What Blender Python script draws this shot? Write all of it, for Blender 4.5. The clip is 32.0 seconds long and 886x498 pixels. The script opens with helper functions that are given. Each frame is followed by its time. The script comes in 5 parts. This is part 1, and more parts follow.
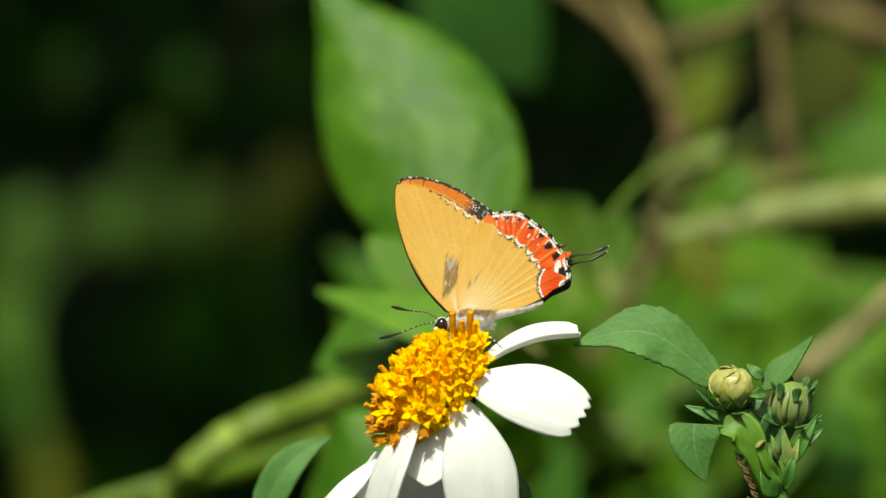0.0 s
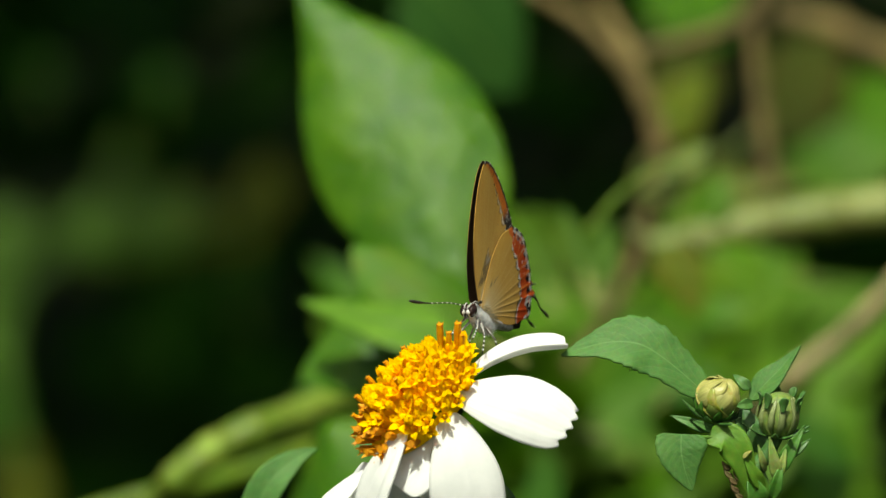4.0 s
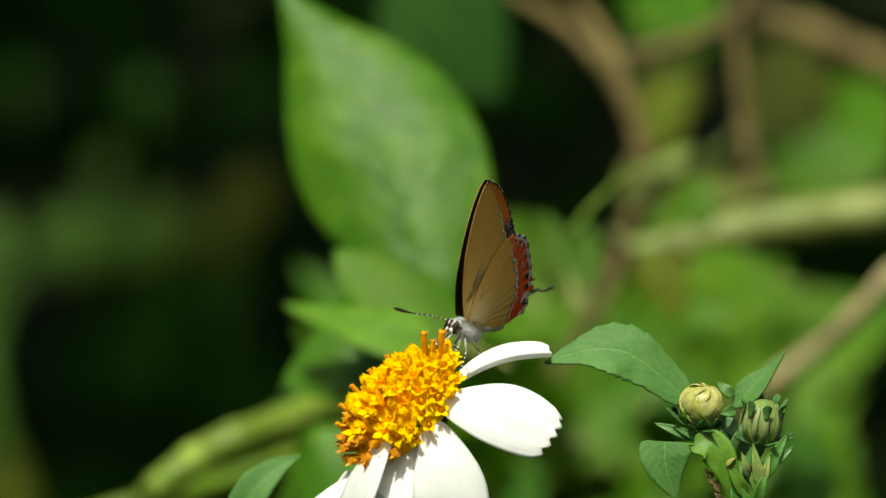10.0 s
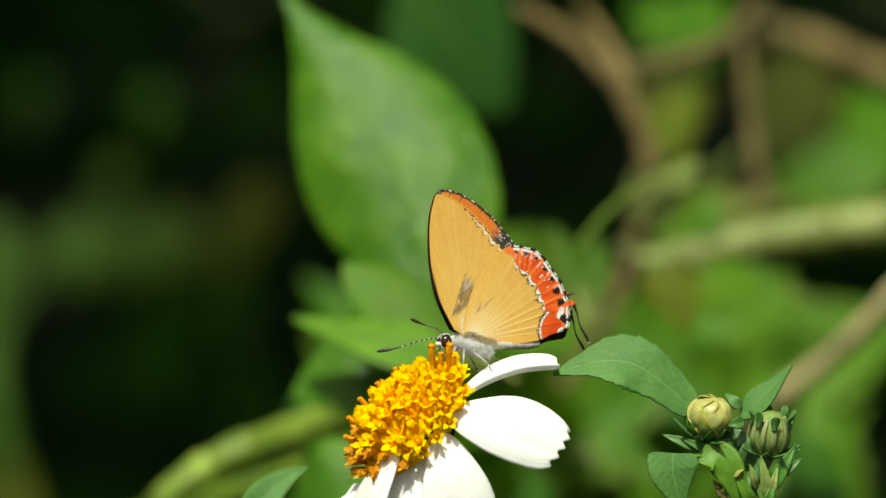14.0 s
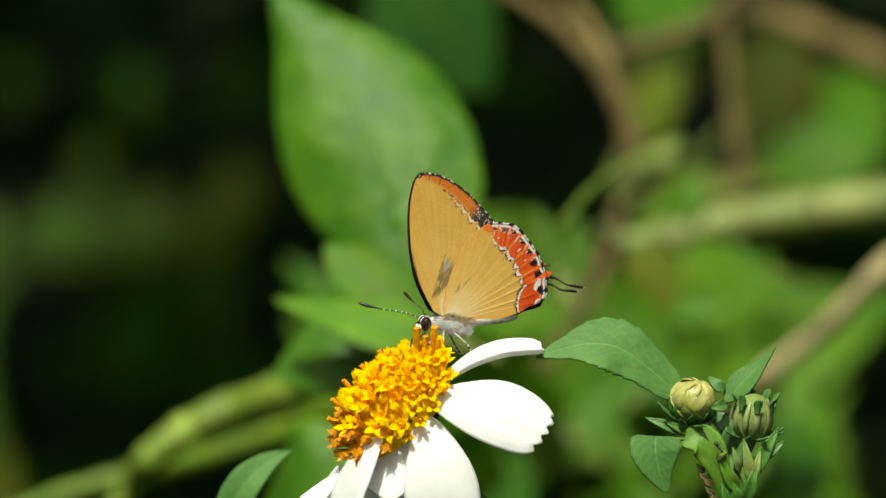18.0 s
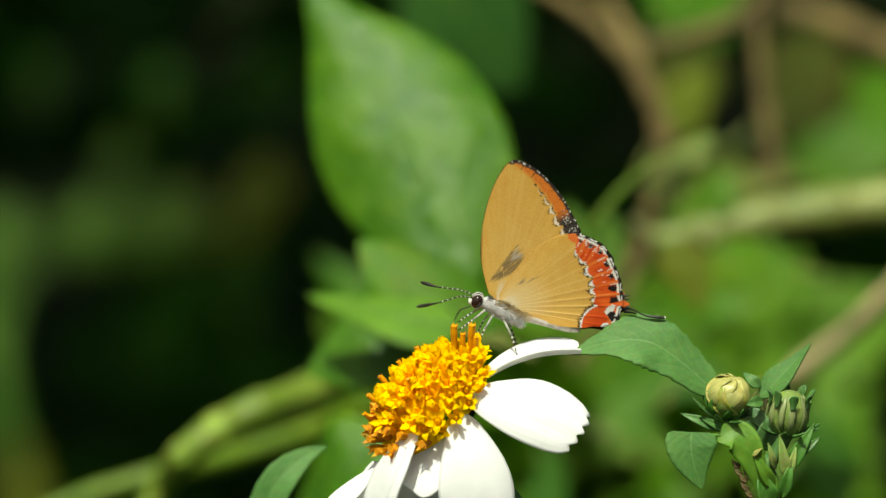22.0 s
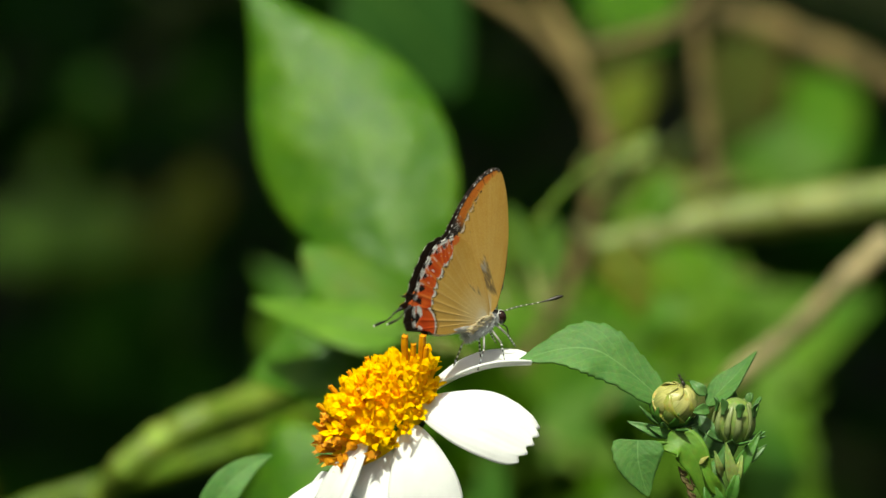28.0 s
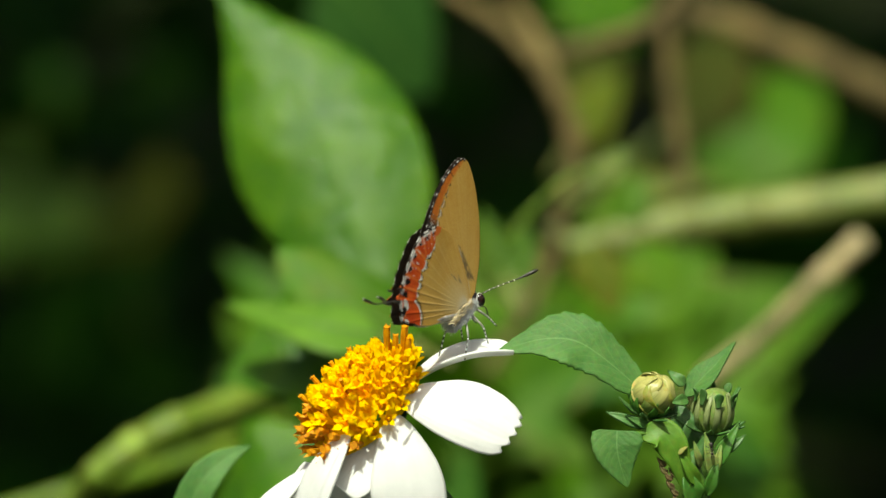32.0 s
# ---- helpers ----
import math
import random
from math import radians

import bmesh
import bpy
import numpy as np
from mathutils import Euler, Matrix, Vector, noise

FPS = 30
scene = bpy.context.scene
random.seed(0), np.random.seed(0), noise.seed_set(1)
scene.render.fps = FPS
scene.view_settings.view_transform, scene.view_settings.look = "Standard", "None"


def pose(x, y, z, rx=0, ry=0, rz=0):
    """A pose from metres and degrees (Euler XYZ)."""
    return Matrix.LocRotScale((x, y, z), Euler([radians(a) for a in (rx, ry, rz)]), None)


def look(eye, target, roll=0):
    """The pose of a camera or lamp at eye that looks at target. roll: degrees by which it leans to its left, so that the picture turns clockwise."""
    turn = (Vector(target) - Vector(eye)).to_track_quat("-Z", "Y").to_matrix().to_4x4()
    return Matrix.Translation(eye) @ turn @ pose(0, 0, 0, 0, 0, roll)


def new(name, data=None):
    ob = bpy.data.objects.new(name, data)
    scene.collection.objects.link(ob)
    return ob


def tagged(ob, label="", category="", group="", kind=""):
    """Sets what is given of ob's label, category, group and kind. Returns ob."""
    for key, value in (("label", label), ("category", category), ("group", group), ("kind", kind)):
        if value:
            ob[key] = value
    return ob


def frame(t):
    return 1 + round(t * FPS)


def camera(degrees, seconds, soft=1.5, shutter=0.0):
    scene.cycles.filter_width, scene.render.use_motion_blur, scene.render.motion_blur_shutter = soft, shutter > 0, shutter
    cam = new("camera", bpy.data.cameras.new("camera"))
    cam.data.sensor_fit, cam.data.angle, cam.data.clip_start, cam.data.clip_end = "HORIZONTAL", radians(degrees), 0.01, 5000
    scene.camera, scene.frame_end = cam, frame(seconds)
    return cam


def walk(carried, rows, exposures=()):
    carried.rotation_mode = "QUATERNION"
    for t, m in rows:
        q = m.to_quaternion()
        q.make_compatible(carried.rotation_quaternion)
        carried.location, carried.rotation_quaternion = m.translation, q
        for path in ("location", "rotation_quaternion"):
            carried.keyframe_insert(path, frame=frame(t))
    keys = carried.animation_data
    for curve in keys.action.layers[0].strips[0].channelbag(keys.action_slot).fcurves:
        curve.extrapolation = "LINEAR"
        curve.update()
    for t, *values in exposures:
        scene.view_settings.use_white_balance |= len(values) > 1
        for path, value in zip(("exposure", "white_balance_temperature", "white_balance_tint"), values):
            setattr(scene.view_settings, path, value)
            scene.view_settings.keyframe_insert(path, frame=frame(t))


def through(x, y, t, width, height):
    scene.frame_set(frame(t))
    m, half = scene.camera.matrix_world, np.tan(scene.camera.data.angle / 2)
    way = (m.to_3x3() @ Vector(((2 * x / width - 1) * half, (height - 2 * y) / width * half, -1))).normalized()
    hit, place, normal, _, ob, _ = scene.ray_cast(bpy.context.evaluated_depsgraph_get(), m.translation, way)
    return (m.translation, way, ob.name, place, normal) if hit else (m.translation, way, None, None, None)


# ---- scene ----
D, HEIGHT, TILT = 0.67, 0.60, -10.0
cam = camera(8.0, 32.0, soft=1.5)
cam.data.dof.use_dof, cam.data.dof.focus_distance, cam.data.dof.aperture_fstop = True, D + 0.001, 25.0
EYE = Vector((0, 0, HEIGHT + D * math.sin(radians(-TILT))))
# seconds, metres sideways, yaw, pitch
CAM = [
    (0, 0.00000, -0.000, 0.000),
    (0.5, -0.00046, -0.072, -0.030),
    (1, -0.00093, -0.149, -0.070),
    (1.5, -0.00126, -0.183, -0.039),
    (2, -0.00159, -0.154, 0.119),
    (2.5, -0.00160, -0.134, 0.180),
    (3, -0.00161, -0.198, 0.175),
    (3.5, -0.00162, -0.245, 0.099),
    (5.5, -0.00165, -0.316, 0.094),
    (6, -0.00166, -0.405, 0.090),
    (6.5, -0.00167, -0.489, 0.034),
    (7, -0.00168, -0.516, 0.034),
    (7.5, -0.00168, -0.423, 0.121),
    (8, -0.00169, -0.361, 0.161),
    (8.5, -0.00170, -0.393, 0.146),
    (9, -0.00171, -0.503, 0.065),
    (9.5, -0.00172, -0.519, 0.060),
    (10, -0.00173, -0.421, 0.164),
    (10.5, -0.00174, -0.331, 0.222),
    (11, -0.00175, -0.374, 0.238),
    (11.5, -0.00176, -0.471, 0.233),
    (12, -0.00177, -0.586, 0.224),
    (12.5, -0.00178, -0.577, 0.219),
    (13, -0.00179, -0.416, 0.284),
    (13.5, -0.00180, -0.396, 0.350),
    (14, -0.00181, -0.355, 0.268),
    (14.5, -0.00182, -0.403, 0.217),
    (16.5, -0.00186, -0.412, 0.090),
    (17, -0.00195, -0.571, 0.081),
    (17.5, -0.00205, -0.553, 0.091),
    (18, -0.00214, -0.541, 0.116),
    (18.5, -0.00224, -0.481, 0.167),
    (19, -0.00233, -0.547, 0.178),
    (19.5, -0.00243, -0.394, 0.166),
    (20, -0.00252, -0.454, 0.116),
    (20.5, -0.00274, -0.405, 0.115),
    (21, -0.00295, -0.298, 0.150),
    (21.5, -0.00316, -0.239, 0.043),
    (22, -0.00337, -0.320, 0.079),
    (22.5, -0.00359, -0.359, 0.018),
    (23, -0.00380, -0.388, 0.161),
    (23.5, -0.00401, -0.375, 0.131),
    (24, -0.00422, -0.332, 0.253),
    (24.5, -0.00444, -0.433, 0.198),
    (25, -0.00465, -0.509, 0.208),
    (25.5, -0.00474, -0.564, 0.163),
    (27.5, -0.00511, -0.919, 0.170),
    (28, -0.00521, -0.974, 0.155),
    (28.5, -0.00530, -0.925, 0.140),
    (29, -0.00539, -0.917, 0.155),
    (29.5, -0.00548, -1.014, 0.140),
    (30, -0.00558, -1.043, 0.084),
    (30.5, -0.00598, -1.114, 0.085),
    (31, -0.00637, -1.195, 0.106),
    (31.5, -0.00704, -1.373, 0.143),
    (32, -0.00770, -1.384, 0.072),
]
walk(cam, [(t, pose(x, 0, EYE.z, 90 + TILT + pitch, 0, yaw)) for t, x, yaw, pitch in CAM], [(0, 0.13, 6750, -6), (14, 0.19, 6750, -6), (32, 0.24, 6750, -6)])

# ---- light
world = bpy.data.worlds.new("sky")
scene.world = world
world.use_nodes = True
SUN = Vector((-0.14, -0.45, 0.88)).normalized()
sky = world.node_tree.nodes.new("ShaderNodeTexSky")
sky.sky_type, sky.sun_disc = "NISHITA", False
sky.air_density, sky.dust_density, sky.ozone_density = 0.35, 6.0, 0.1
sky.sun_elevation = math.asin(SUN.z)
sky.sun_rotation = math.atan2(SUN.x, SUN.y)
world.node_tree.links.new(sky.outputs[0], world.node_tree.nodes["Background"].inputs[0])
world.node_tree.nodes["Background"].inputs[1].default_value = 0.098
sun = new("sun", bpy.data.lights.new("sun", "SUN"))
sun.data.energy, sun.data.angle, sun.data.color = 5.0, radians(0.5), (1.0, 0.955, 0.885)
sun.matrix_world = look(SUN * 20, (0, 0, 0))

# ---- the plan: millimetres to the right, up and towards the eye from the flower, along the eye's first line
PLAN = Matrix.Translation((0, D * math.cos(radians(TILT)), HEIGHT)) @ pose(0, 0, 0, 90 + TILT)
ORIGIN = {}


def near(x, y, z):
    return Vector((x, y, z)) / 1000


def spot(x, y, k):
    """A place k times as far off as the flower."""
    return Vector((x * k / 1000, y * k / 1000, -D * (k - 1)))


def thing(name, origin, label, category, group="", kind=""):
    ob = new(name)
    ob.empty_display_size = 0.005
    ob.matrix_world = PLAN @ Matrix.Translation(origin)
    ORIGIN[ob.name] = Vector(origin)
    return tagged(ob, label, category, group, kind)


def part(name, bm, material, parent, label="", smooth=True):
    """Link bm, drawn in the plan, as one mesh under a thing or a part."""
    origin = ORIGIN[parent.name]
    bmesh.ops.translate(bm, verts=bm.verts, vec=-origin)
    bmesh.ops.recalc_face_normals(bm, faces=bm.faces)
    me = bpy.data.meshes.new(name)
    bm.to_mesh(me)
    bm.free()
    if smooth:
        me.polygons.foreach_set("use_smooth", [True] * len(me.polygons))
    me.materials.append(material)
    ob = new(name, me)
    ob.parent = parent
    ORIGIN[ob.name] = origin
    if label:
        ob["label"] = label
    return ob


# ---- materials
def shader(name):
    m = bpy.data.materials.new(name)
    m.use_nodes = True
    n = m.node_tree.nodes
    return m, n, m.node_tree.links, n["Principled BSDF"]


def noise_node(n, l, scale, detail=4.0, rough=0.6):
    co = n.new("ShaderNodeTexCoord")
    t = n.new("ShaderNodeTexNoise")
    t.inputs["Scale"].default_value, t.inputs["Detail"].default_value, t.inputs["Roughness"].default_value = scale, detail, rough
    l.new(co.outputs["Object"], t.inputs["Vector"])
    return t


def ramp_node(n, l, source, stops):
    r = n.new("ShaderNodeValToRGB")
    while len(r.color_ramp.elements) < len(stops):
        r.color_ramp.elements.new(0.5)
    for e, (p, c) in zip(r.color_ramp.elements, stops):
        e.position, e.color = p, (*c, 1)
    l.new(source, r.inputs[0])
    return r


def mix_node(n, l, kind, fac, a, b):
    m = n.new("ShaderNodeMix")
    m.data_type, m.blend_type = "RGBA", kind
    for value, socket in ((fac, m.inputs[0]), (a, m.inputs[6]), (b, m.inputs[7])):
        if isinstance(value, (int, float)):
            socket.default_value = value
        elif isinstance(value, tuple):
            socket.default_value = (*value, 1)
        else:
            l.new(value, socket)
    return m.outputs[2]


def bump(n, l, p, height, strength, distance):
    b = n.new("ShaderNodeBump")
    b.inputs["Strength"].default_value, b.inputs["Distance"].default_value = strength, distance
    l.new(height, b.inputs["Height"])
    l.new(b.outputs[0], p.inputs["Normal"])


def thin(m, n, l, p, colour, share):
    """Let part of the light through a leaf, petal or wing."""
    t = n.new("ShaderNodeBsdfTranslucent")
    if isinstance(colour, tuple):
        t.inputs[0].default_value = (*colour, 1)
    else:
        l.new(colour, t.inputs[0])
    mix = n.new("ShaderNodeMixShader")
    mix.inputs[0].default_value = share
    l.new(p.outputs[0], mix.inputs[1])
    l.new(t.outputs[0], mix.inputs[2])
    l.new(mix.outputs[0], n["Material Output"].inputs[0])


def mottled(name, dark, light, scale, rough=0.6, relief=0.0, through=0.0, fine=6.0, spec=0.4):
    """A surface with stains at one scale and grain at another."""
    m, n, l, p = shader(name)
    big, small = noise_node(n, l, scale), noise_node(n, l, scale * fine, 3.0)
    c = ramp_node(n, l, big.outputs[0], [(0.3, dark), (0.7, light)]).outputs[0]
    c = mix_node(n, l, "OVERLAY", 0.35, c, small.outputs[1])
    info = n.new("ShaderNodeObjectInfo")
    hsv = n.new("ShaderNodeHueSaturation")
    mr = n.new("ShaderNodeMapRange")
    mr.inputs[3].default_value, mr.inputs[4].default_value = 0.85, 1.15
    l.new(info.outputs["Random"], mr.inputs[0])
    l.new(mr.outputs[0], hsv.inputs["Value"])
    hsv.inputs["Saturation"].default_value = 1.15
    l.new(c, hsv.inputs["Color"])
    c = hsv.outputs[0]
    l.new(c, p.inputs["Base Color"])
    p.inputs["Roughness"].default_value = rough
    p.inputs["Specular IOR Level"].default_value = spec
    if relief:
        bump(n, l, p, small.outputs[0], 0.6, relief)
    if through:
        thin(m, n, l, p, c, through)
    return m


def leaf_skin(name, dark, light, vein, rough=0.45, through=0.25, scale=300.0, spec=0.5, veins=7.0, ripple=0.0001, show=0.3, pleat=0.22):
    """Leaf: mottled green, a pale midrib and side veins that follow the blade."""
    m, n, l, p = shader(name)
    big, small = noise_node(n, l, scale), noise_node(n, l, scale * 8, 2.0)
    c = ramp_node(n, l, big.outputs[0], [(0.3, dark), (0.72, light)]).outputs[0]
    c = mix_node(n, l, "OVERLAY", 0.25, c, small.outputs[1])
    at = n.new("ShaderNodeAttribute")
    at.attribute_name = "blade"
    sep = n.new("ShaderNodeSeparateColor")
    l.new(at.outputs["Color"], sep.inputs[0])

    def calc(op, a, b=0.0, c3=None):
        q = n.new("ShaderNodeMath")
        q.operation = op
        for value, socket in zip((a, b, c3), q.inputs):
            if value is None:
                continue
            if isinstance(value, (int, float)):
                socket.default_value = value
            else:
                l.new(value, socket)
        return q.outputs[0]
    across = sep.outputs[1]
    along = calc("ADD", sep.outputs[0], calc("MULTIPLY", big.outputs[0], 0.10))
    rib = calc("SUBTRACT", 1.0, calc("MINIMUM", calc("MULTIPLY", across, 22.0), 1.0))
    wave = calc("PINGPONG", calc("SUBTRACT", calc("MULTIPLY", along, veins), calc("MULTIPLY", across, veins * 0.38)), 0.5)
    side = calc("SUBTRACT", 1.0, calc("MINIMUM", calc("MULTIPLY", wave, 9.0), 1.0))
    lines = calc("MAXIMUM", rib, calc("MULTIPLY", side, 0.3))
    c = mix_node(n, l, "MIX", calc("MULTIPLY", lines, show), c, vein)
    l.new(c, p.inputs["Base Color"])
    p.inputs["Roughness"].default_value, p.inputs["Specular IOR Level"].default_value = rough, spec
    height = calc("ADD", calc("MULTIPLY", wave, pleat), calc("ADD", big.outputs[0], calc("MULTIPLY", small.outputs[0], 0.25)))
    bump(n, l, p, height, 0.7, ripple)
    thin(m, n, l, p, mix_node(n, l, "MULTIPLY", 1.0, c, (1.0, 1.0, 0.45)), through)
    return m


def scale_skin(name, rough=0.65, through=0.21):
    """Wing scales: colours from the wing's own pattern, with a fine dusting."""
    m, n, l, p = shader(name)
    at = n.new("ShaderNodeAttribute")
    at.attribute_name = "scales"
    lit = n.new("ShaderNodeAttribute")
    lit.attribute_name = "glow"
    dust = noise_node(n, l, 5200.0, 2.0)
    blot = noise_node(n, l, 420.0, 3.0)
    c = mix_node(n, l, "OVERLAY", 0.26, at.outputs["Color"], dust.outputs[0])
    c = mix_node(n, l, "OVERLAY", 0.10, c, blot.outputs[0])
    l.new(c, p.inputs["Base Color"])
    p.inputs["Roughness"].default_value, p.inputs["Specular IOR Level"].default_value = rough, 0.10
    bump(n, l, p, dust.outputs[0], 0.3, 0.00004)
    thin(m, n, l, p, lit.outputs["Color"], through)
    return m


def petal_skin(name, dark, light):
    """Petal: nearly white, with faint ribs that run along it."""
    m, n, l, p = shader(name)
    big, small = noise_node(n, l, 350.0), noise_node(n, l, 3000.0, 3.0)
    c = ramp_node(n, l, big.outputs[0], [(0.3, dark), (0.7, light)]).outputs[0]
    at = n.new("ShaderNodeAttribute")
    at.attribute_name = "blade"
    sep = n.new("ShaderNodeSeparateColor")
    l.new(at.outputs["Color"], sep.inputs[0])
    rib = n.new("ShaderNodeMath")
    rib.operation = "MULTIPLY"
    rib.inputs[1].default_value = 34.0
    l.new(sep.outputs[1], rib.inputs[0])
    wave = n.new("ShaderNodeMath")
    wave.operation = "SINE"
    l.new(rib.outputs[0], wave.inputs[0])
    mixed = n.new("ShaderNodeMath")
    mixed.operation = "MULTIPLY_ADD"
    mixed.inputs[1].default_value = 0.5
    l.new(wave.outputs[0], mixed.inputs[0])
    l.new(small.outputs[0], mixed.inputs[2])
    l.new(c, p.inputs["Base Color"])
    p.inputs["Roughness"].default_value, p.inputs["Specular IOR Level"].default_value = 0.5, 0.4
    bump(n, l, p, mixed.outputs[0], 0.5, 0.000022)
    thin(m, n, l, p, c, 0.32)
    return m


def bud_skin(name, low, high):
    """Furled petals: green at the foot, cream towards the tip, with fine streaks along them."""
    m, n, l, p = shader(name)
    at = n.new("ShaderNodeAttribute")
    at.attribute_name = "blade"
    sep = n.new("ShaderNodeSeparateColor")
    l.new(at.outputs["Color"], sep.inputs[0])
    c = ramp_node(n, l, sep.outputs[0], [(0.10, low), (0.55, high)]).outputs[0]
    band = n.new("ShaderNodeTexNoise")
    band.inputs["Scale"].default_value, band.inputs["Detail"].default_value = 5.0, 3.0
    stretch = n.new("ShaderNodeVectorMath")
    stretch.operation = "MULTIPLY"
    stretch.inputs[1].default_value = (0.6, 2.2, 1.0)
    l.new(at.outputs["Vector"], stretch.inputs[0])
    l.new(stretch.outputs[0], band.inputs["Vector"])
    c = mix_node(n, l, "OVERLAY", 0.55, c, band.outputs[0])
    edge = ramp_node(n, l, sep.outputs[1], [(0.72, (1, 1, 1)), (1.0, (0.55, 0.62, 0.35))]).outputs[0]
    c = mix_node(n, l, "MULTIPLY", 0.6, c, edge)
    l.new(c, p.inputs["Base Color"])
    p.inputs["Roughness"].default_value, p.inputs["Specular IOR Level"].default_value = 0.38, 0.45
    bump(n, l, p, band.outputs[0], 0.5, 0.00005)
    thin(m, n, l, p, c, 0.15)
    return m


FURLED = bud_skin("furled_petal", (0.08, 0.15, 0.022), (0.40, 0.38, 0.12))
FURLED_GREEN = bud_skin("furled_green", (0.06, 0.12, 0.022), (0.24, 0.29, 0.11))
PETAL = petal_skin("petal", (0.80, 0.81, 0.79), (0.88, 0.88, 0.86))
FLORET = mottled("floret_yellow", (0.93, 0.56, 0.004), (0.95, 0.67, 0.010), 900, 0.8, 0.00003, 0.40, 5, 0.12)
ANTHER = mottled("floret_orange", (0.56, 0.20, 0.010), (0.78, 0.36, 0.018), 900, 0.55, 0.00004, 0.1, 5)
WITHER = mottled("floret_brown", (0.52, 0.19, 0.010), (0.82, 0.40, 0.02), 700, 0.7, 0.00005, 0.1, 5)
GREEN = mottled("bract_green", (0.045, 0.115, 0.024), (0.10, 0.21, 0.050), 500, 0.5, 0.00005, 0.15)
STEM = mottled("stem_green", (0.05, 0.11, 0.02), (0.10, 0.18, 0.04), 300, 0.5, 0.00005)
BUD = mottled("bud_yellow", (0.17, 0.21, 0.04), (0.52, 0.46, 0.20), 420, 0.32, 0.00006, 0.12)
SEPAL = mottled("sepal_dark", (0.045, 0.105, 0.030), (0.11, 0.20, 0.07), 500, 0.5, 0.00005, 0.1)
HAIRY = mottled("fur_grey", (0.36, 0.37, 0.37), (0.78, 0.78, 0.77), 1500, 0.9, 0.00012, 0.0, 5, 0.1)
FUR_DARK = mottled("fur_thorax", (0.28, 0.27, 0.26), (0.58, 0.57, 0.55), 1800, 0.9, 0.0001, 0.0, 5, 0.1)
HEAD = mottled("fur_head", (0.05, 0.045, 0.04), (0.30, 0.28, 0.26), 2600, 0.9, 0.0001, 0.0, 5, 0.1)
BELLY = mottled("belly", (0.34, 0.30, 0.26), (0.68, 0.65, 0.60), 1500, 0.85, 0.0001, 0.0, 5, 0.1)
TAWNY = mottled("fur_tawny", (0.50, 0.42, 0.27), (0.80, 0.70, 0.50), 1500, 0.9, 0.0001, 0.1, 5, 0.1)
LEG = mottled("leg_grey", (0.16, 0.155, 0.145), (0.45, 0.43, 0.40), 2500, 0.6)
EYE_SKIN = mottled("eye", (0.012, 0.007, 0.006), (0.03, 0.015, 0.012), 3000, 0.18)
BLACK = mottled("chitin_black", (0.012, 0.010, 0.009), (0.03, 0.025, 0.02), 3000, 0.4)
PALE = mottled("scale_white", (0.62, 0.60, 0.55), (0.80, 0.78, 0.74), 3000, 0.8)
WING = scale_skin("wing_scales")
LEAF_BUD = leaf_skin("leaf_dull", (0.054, 0.146, 0.028), (0.094, 0.206, 0.044), (0.17, 0.31, 0.10), 0.6, 0.2, 260, 0.25, show=0.55, ripple=0.00025)
# shaded copy of the leaf skin: its greens are darkened to stand for shade
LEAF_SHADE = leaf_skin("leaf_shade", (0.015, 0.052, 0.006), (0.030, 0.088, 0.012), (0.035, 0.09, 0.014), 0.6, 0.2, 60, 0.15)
LEAF_YOUNG = leaf_skin("leaf_young", (0.075, 0.18, 0.012), (0.14, 0.28, 0.025), (0.16, 0.30, 0.06), 0.5, 0.3, 260, 0.3)
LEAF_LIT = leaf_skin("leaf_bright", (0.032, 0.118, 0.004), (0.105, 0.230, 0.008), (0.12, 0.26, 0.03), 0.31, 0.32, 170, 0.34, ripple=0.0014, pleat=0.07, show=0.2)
LEAF_MID = leaf_skin("leaf_mid", (0.030, 0.10, 0.010), (0.07, 0.19, 0.02), (0.10, 0.18, 0.04), 0.6, 0.3, 60, 0.15, ripple=0.0006)
# green darkened towards black: background shade carried in the colour
LEAF_DARKENED = mottled("leaf_darkened", (0.008, 0.028, 0.004), (0.026, 0.074, 0.010), 40, 0.7, 0, 0.2, spec=0.1)
LEAF_YELLOW = mottled("leaf_yellowish", (0.042, 0.112, 0.012), (0.115, 0.200, 0.036), 40, 0.6, 0, 0.3, spec=0.2)
BARK = mottled("vine_bark", (0.052, 0.040, 0.016), (0.170, 0.132, 0.055), 120, 0.8, 0.0005)
STRAW = mottled("stem_straw", (0.28, 0.235, 0.13), (0.50, 0.43, 0.25), 120, 0.7, 0.0004)
BUD_GREEN = mottled("bud_green", (0.12, 0.20, 0.05), (0.28, 0.34, 0.12), 420, 0.5, 0.00006, 0.12)
LEAF_DIM = mottled("leaf_dim", (0.030, 0.070, 0.006), (0.085, 0.145, 0.018), 90, 0.6, 0.0006, 0.3, spec=0.2)
LEAF_OLIVE = mottled("leaf_olive", (0.070, 0.092, 0.014), (0.150, 0.170, 0.034), 60, 0.6, 0, 0.25, spec=0.2)
# brownish olive, darkened so that these leaves look dim and shaded
OLIVE_SHADED = mottled("olive_shaded", (0.020, 0.026, 0.006), (0.048, 0.052, 0.013), 60, 0.7, spec=0.1)
DIM_VINE = mottled("vine_dim", (0.095, 0.150, 0.026), (0.20, 0.265, 0.06), 90, 0.5, 0.0003)
LOW_VINE = mottled("vine_deep", (0.070, 0.125, 0.016), (0.150, 0.215, 0.038), 90, 0.5, 0.0003)
VINE = mottled("vine_green", (0.090, 0.118, 0.028), (0.185, 0.205, 0.072), 90, 0.5, 0.0003)
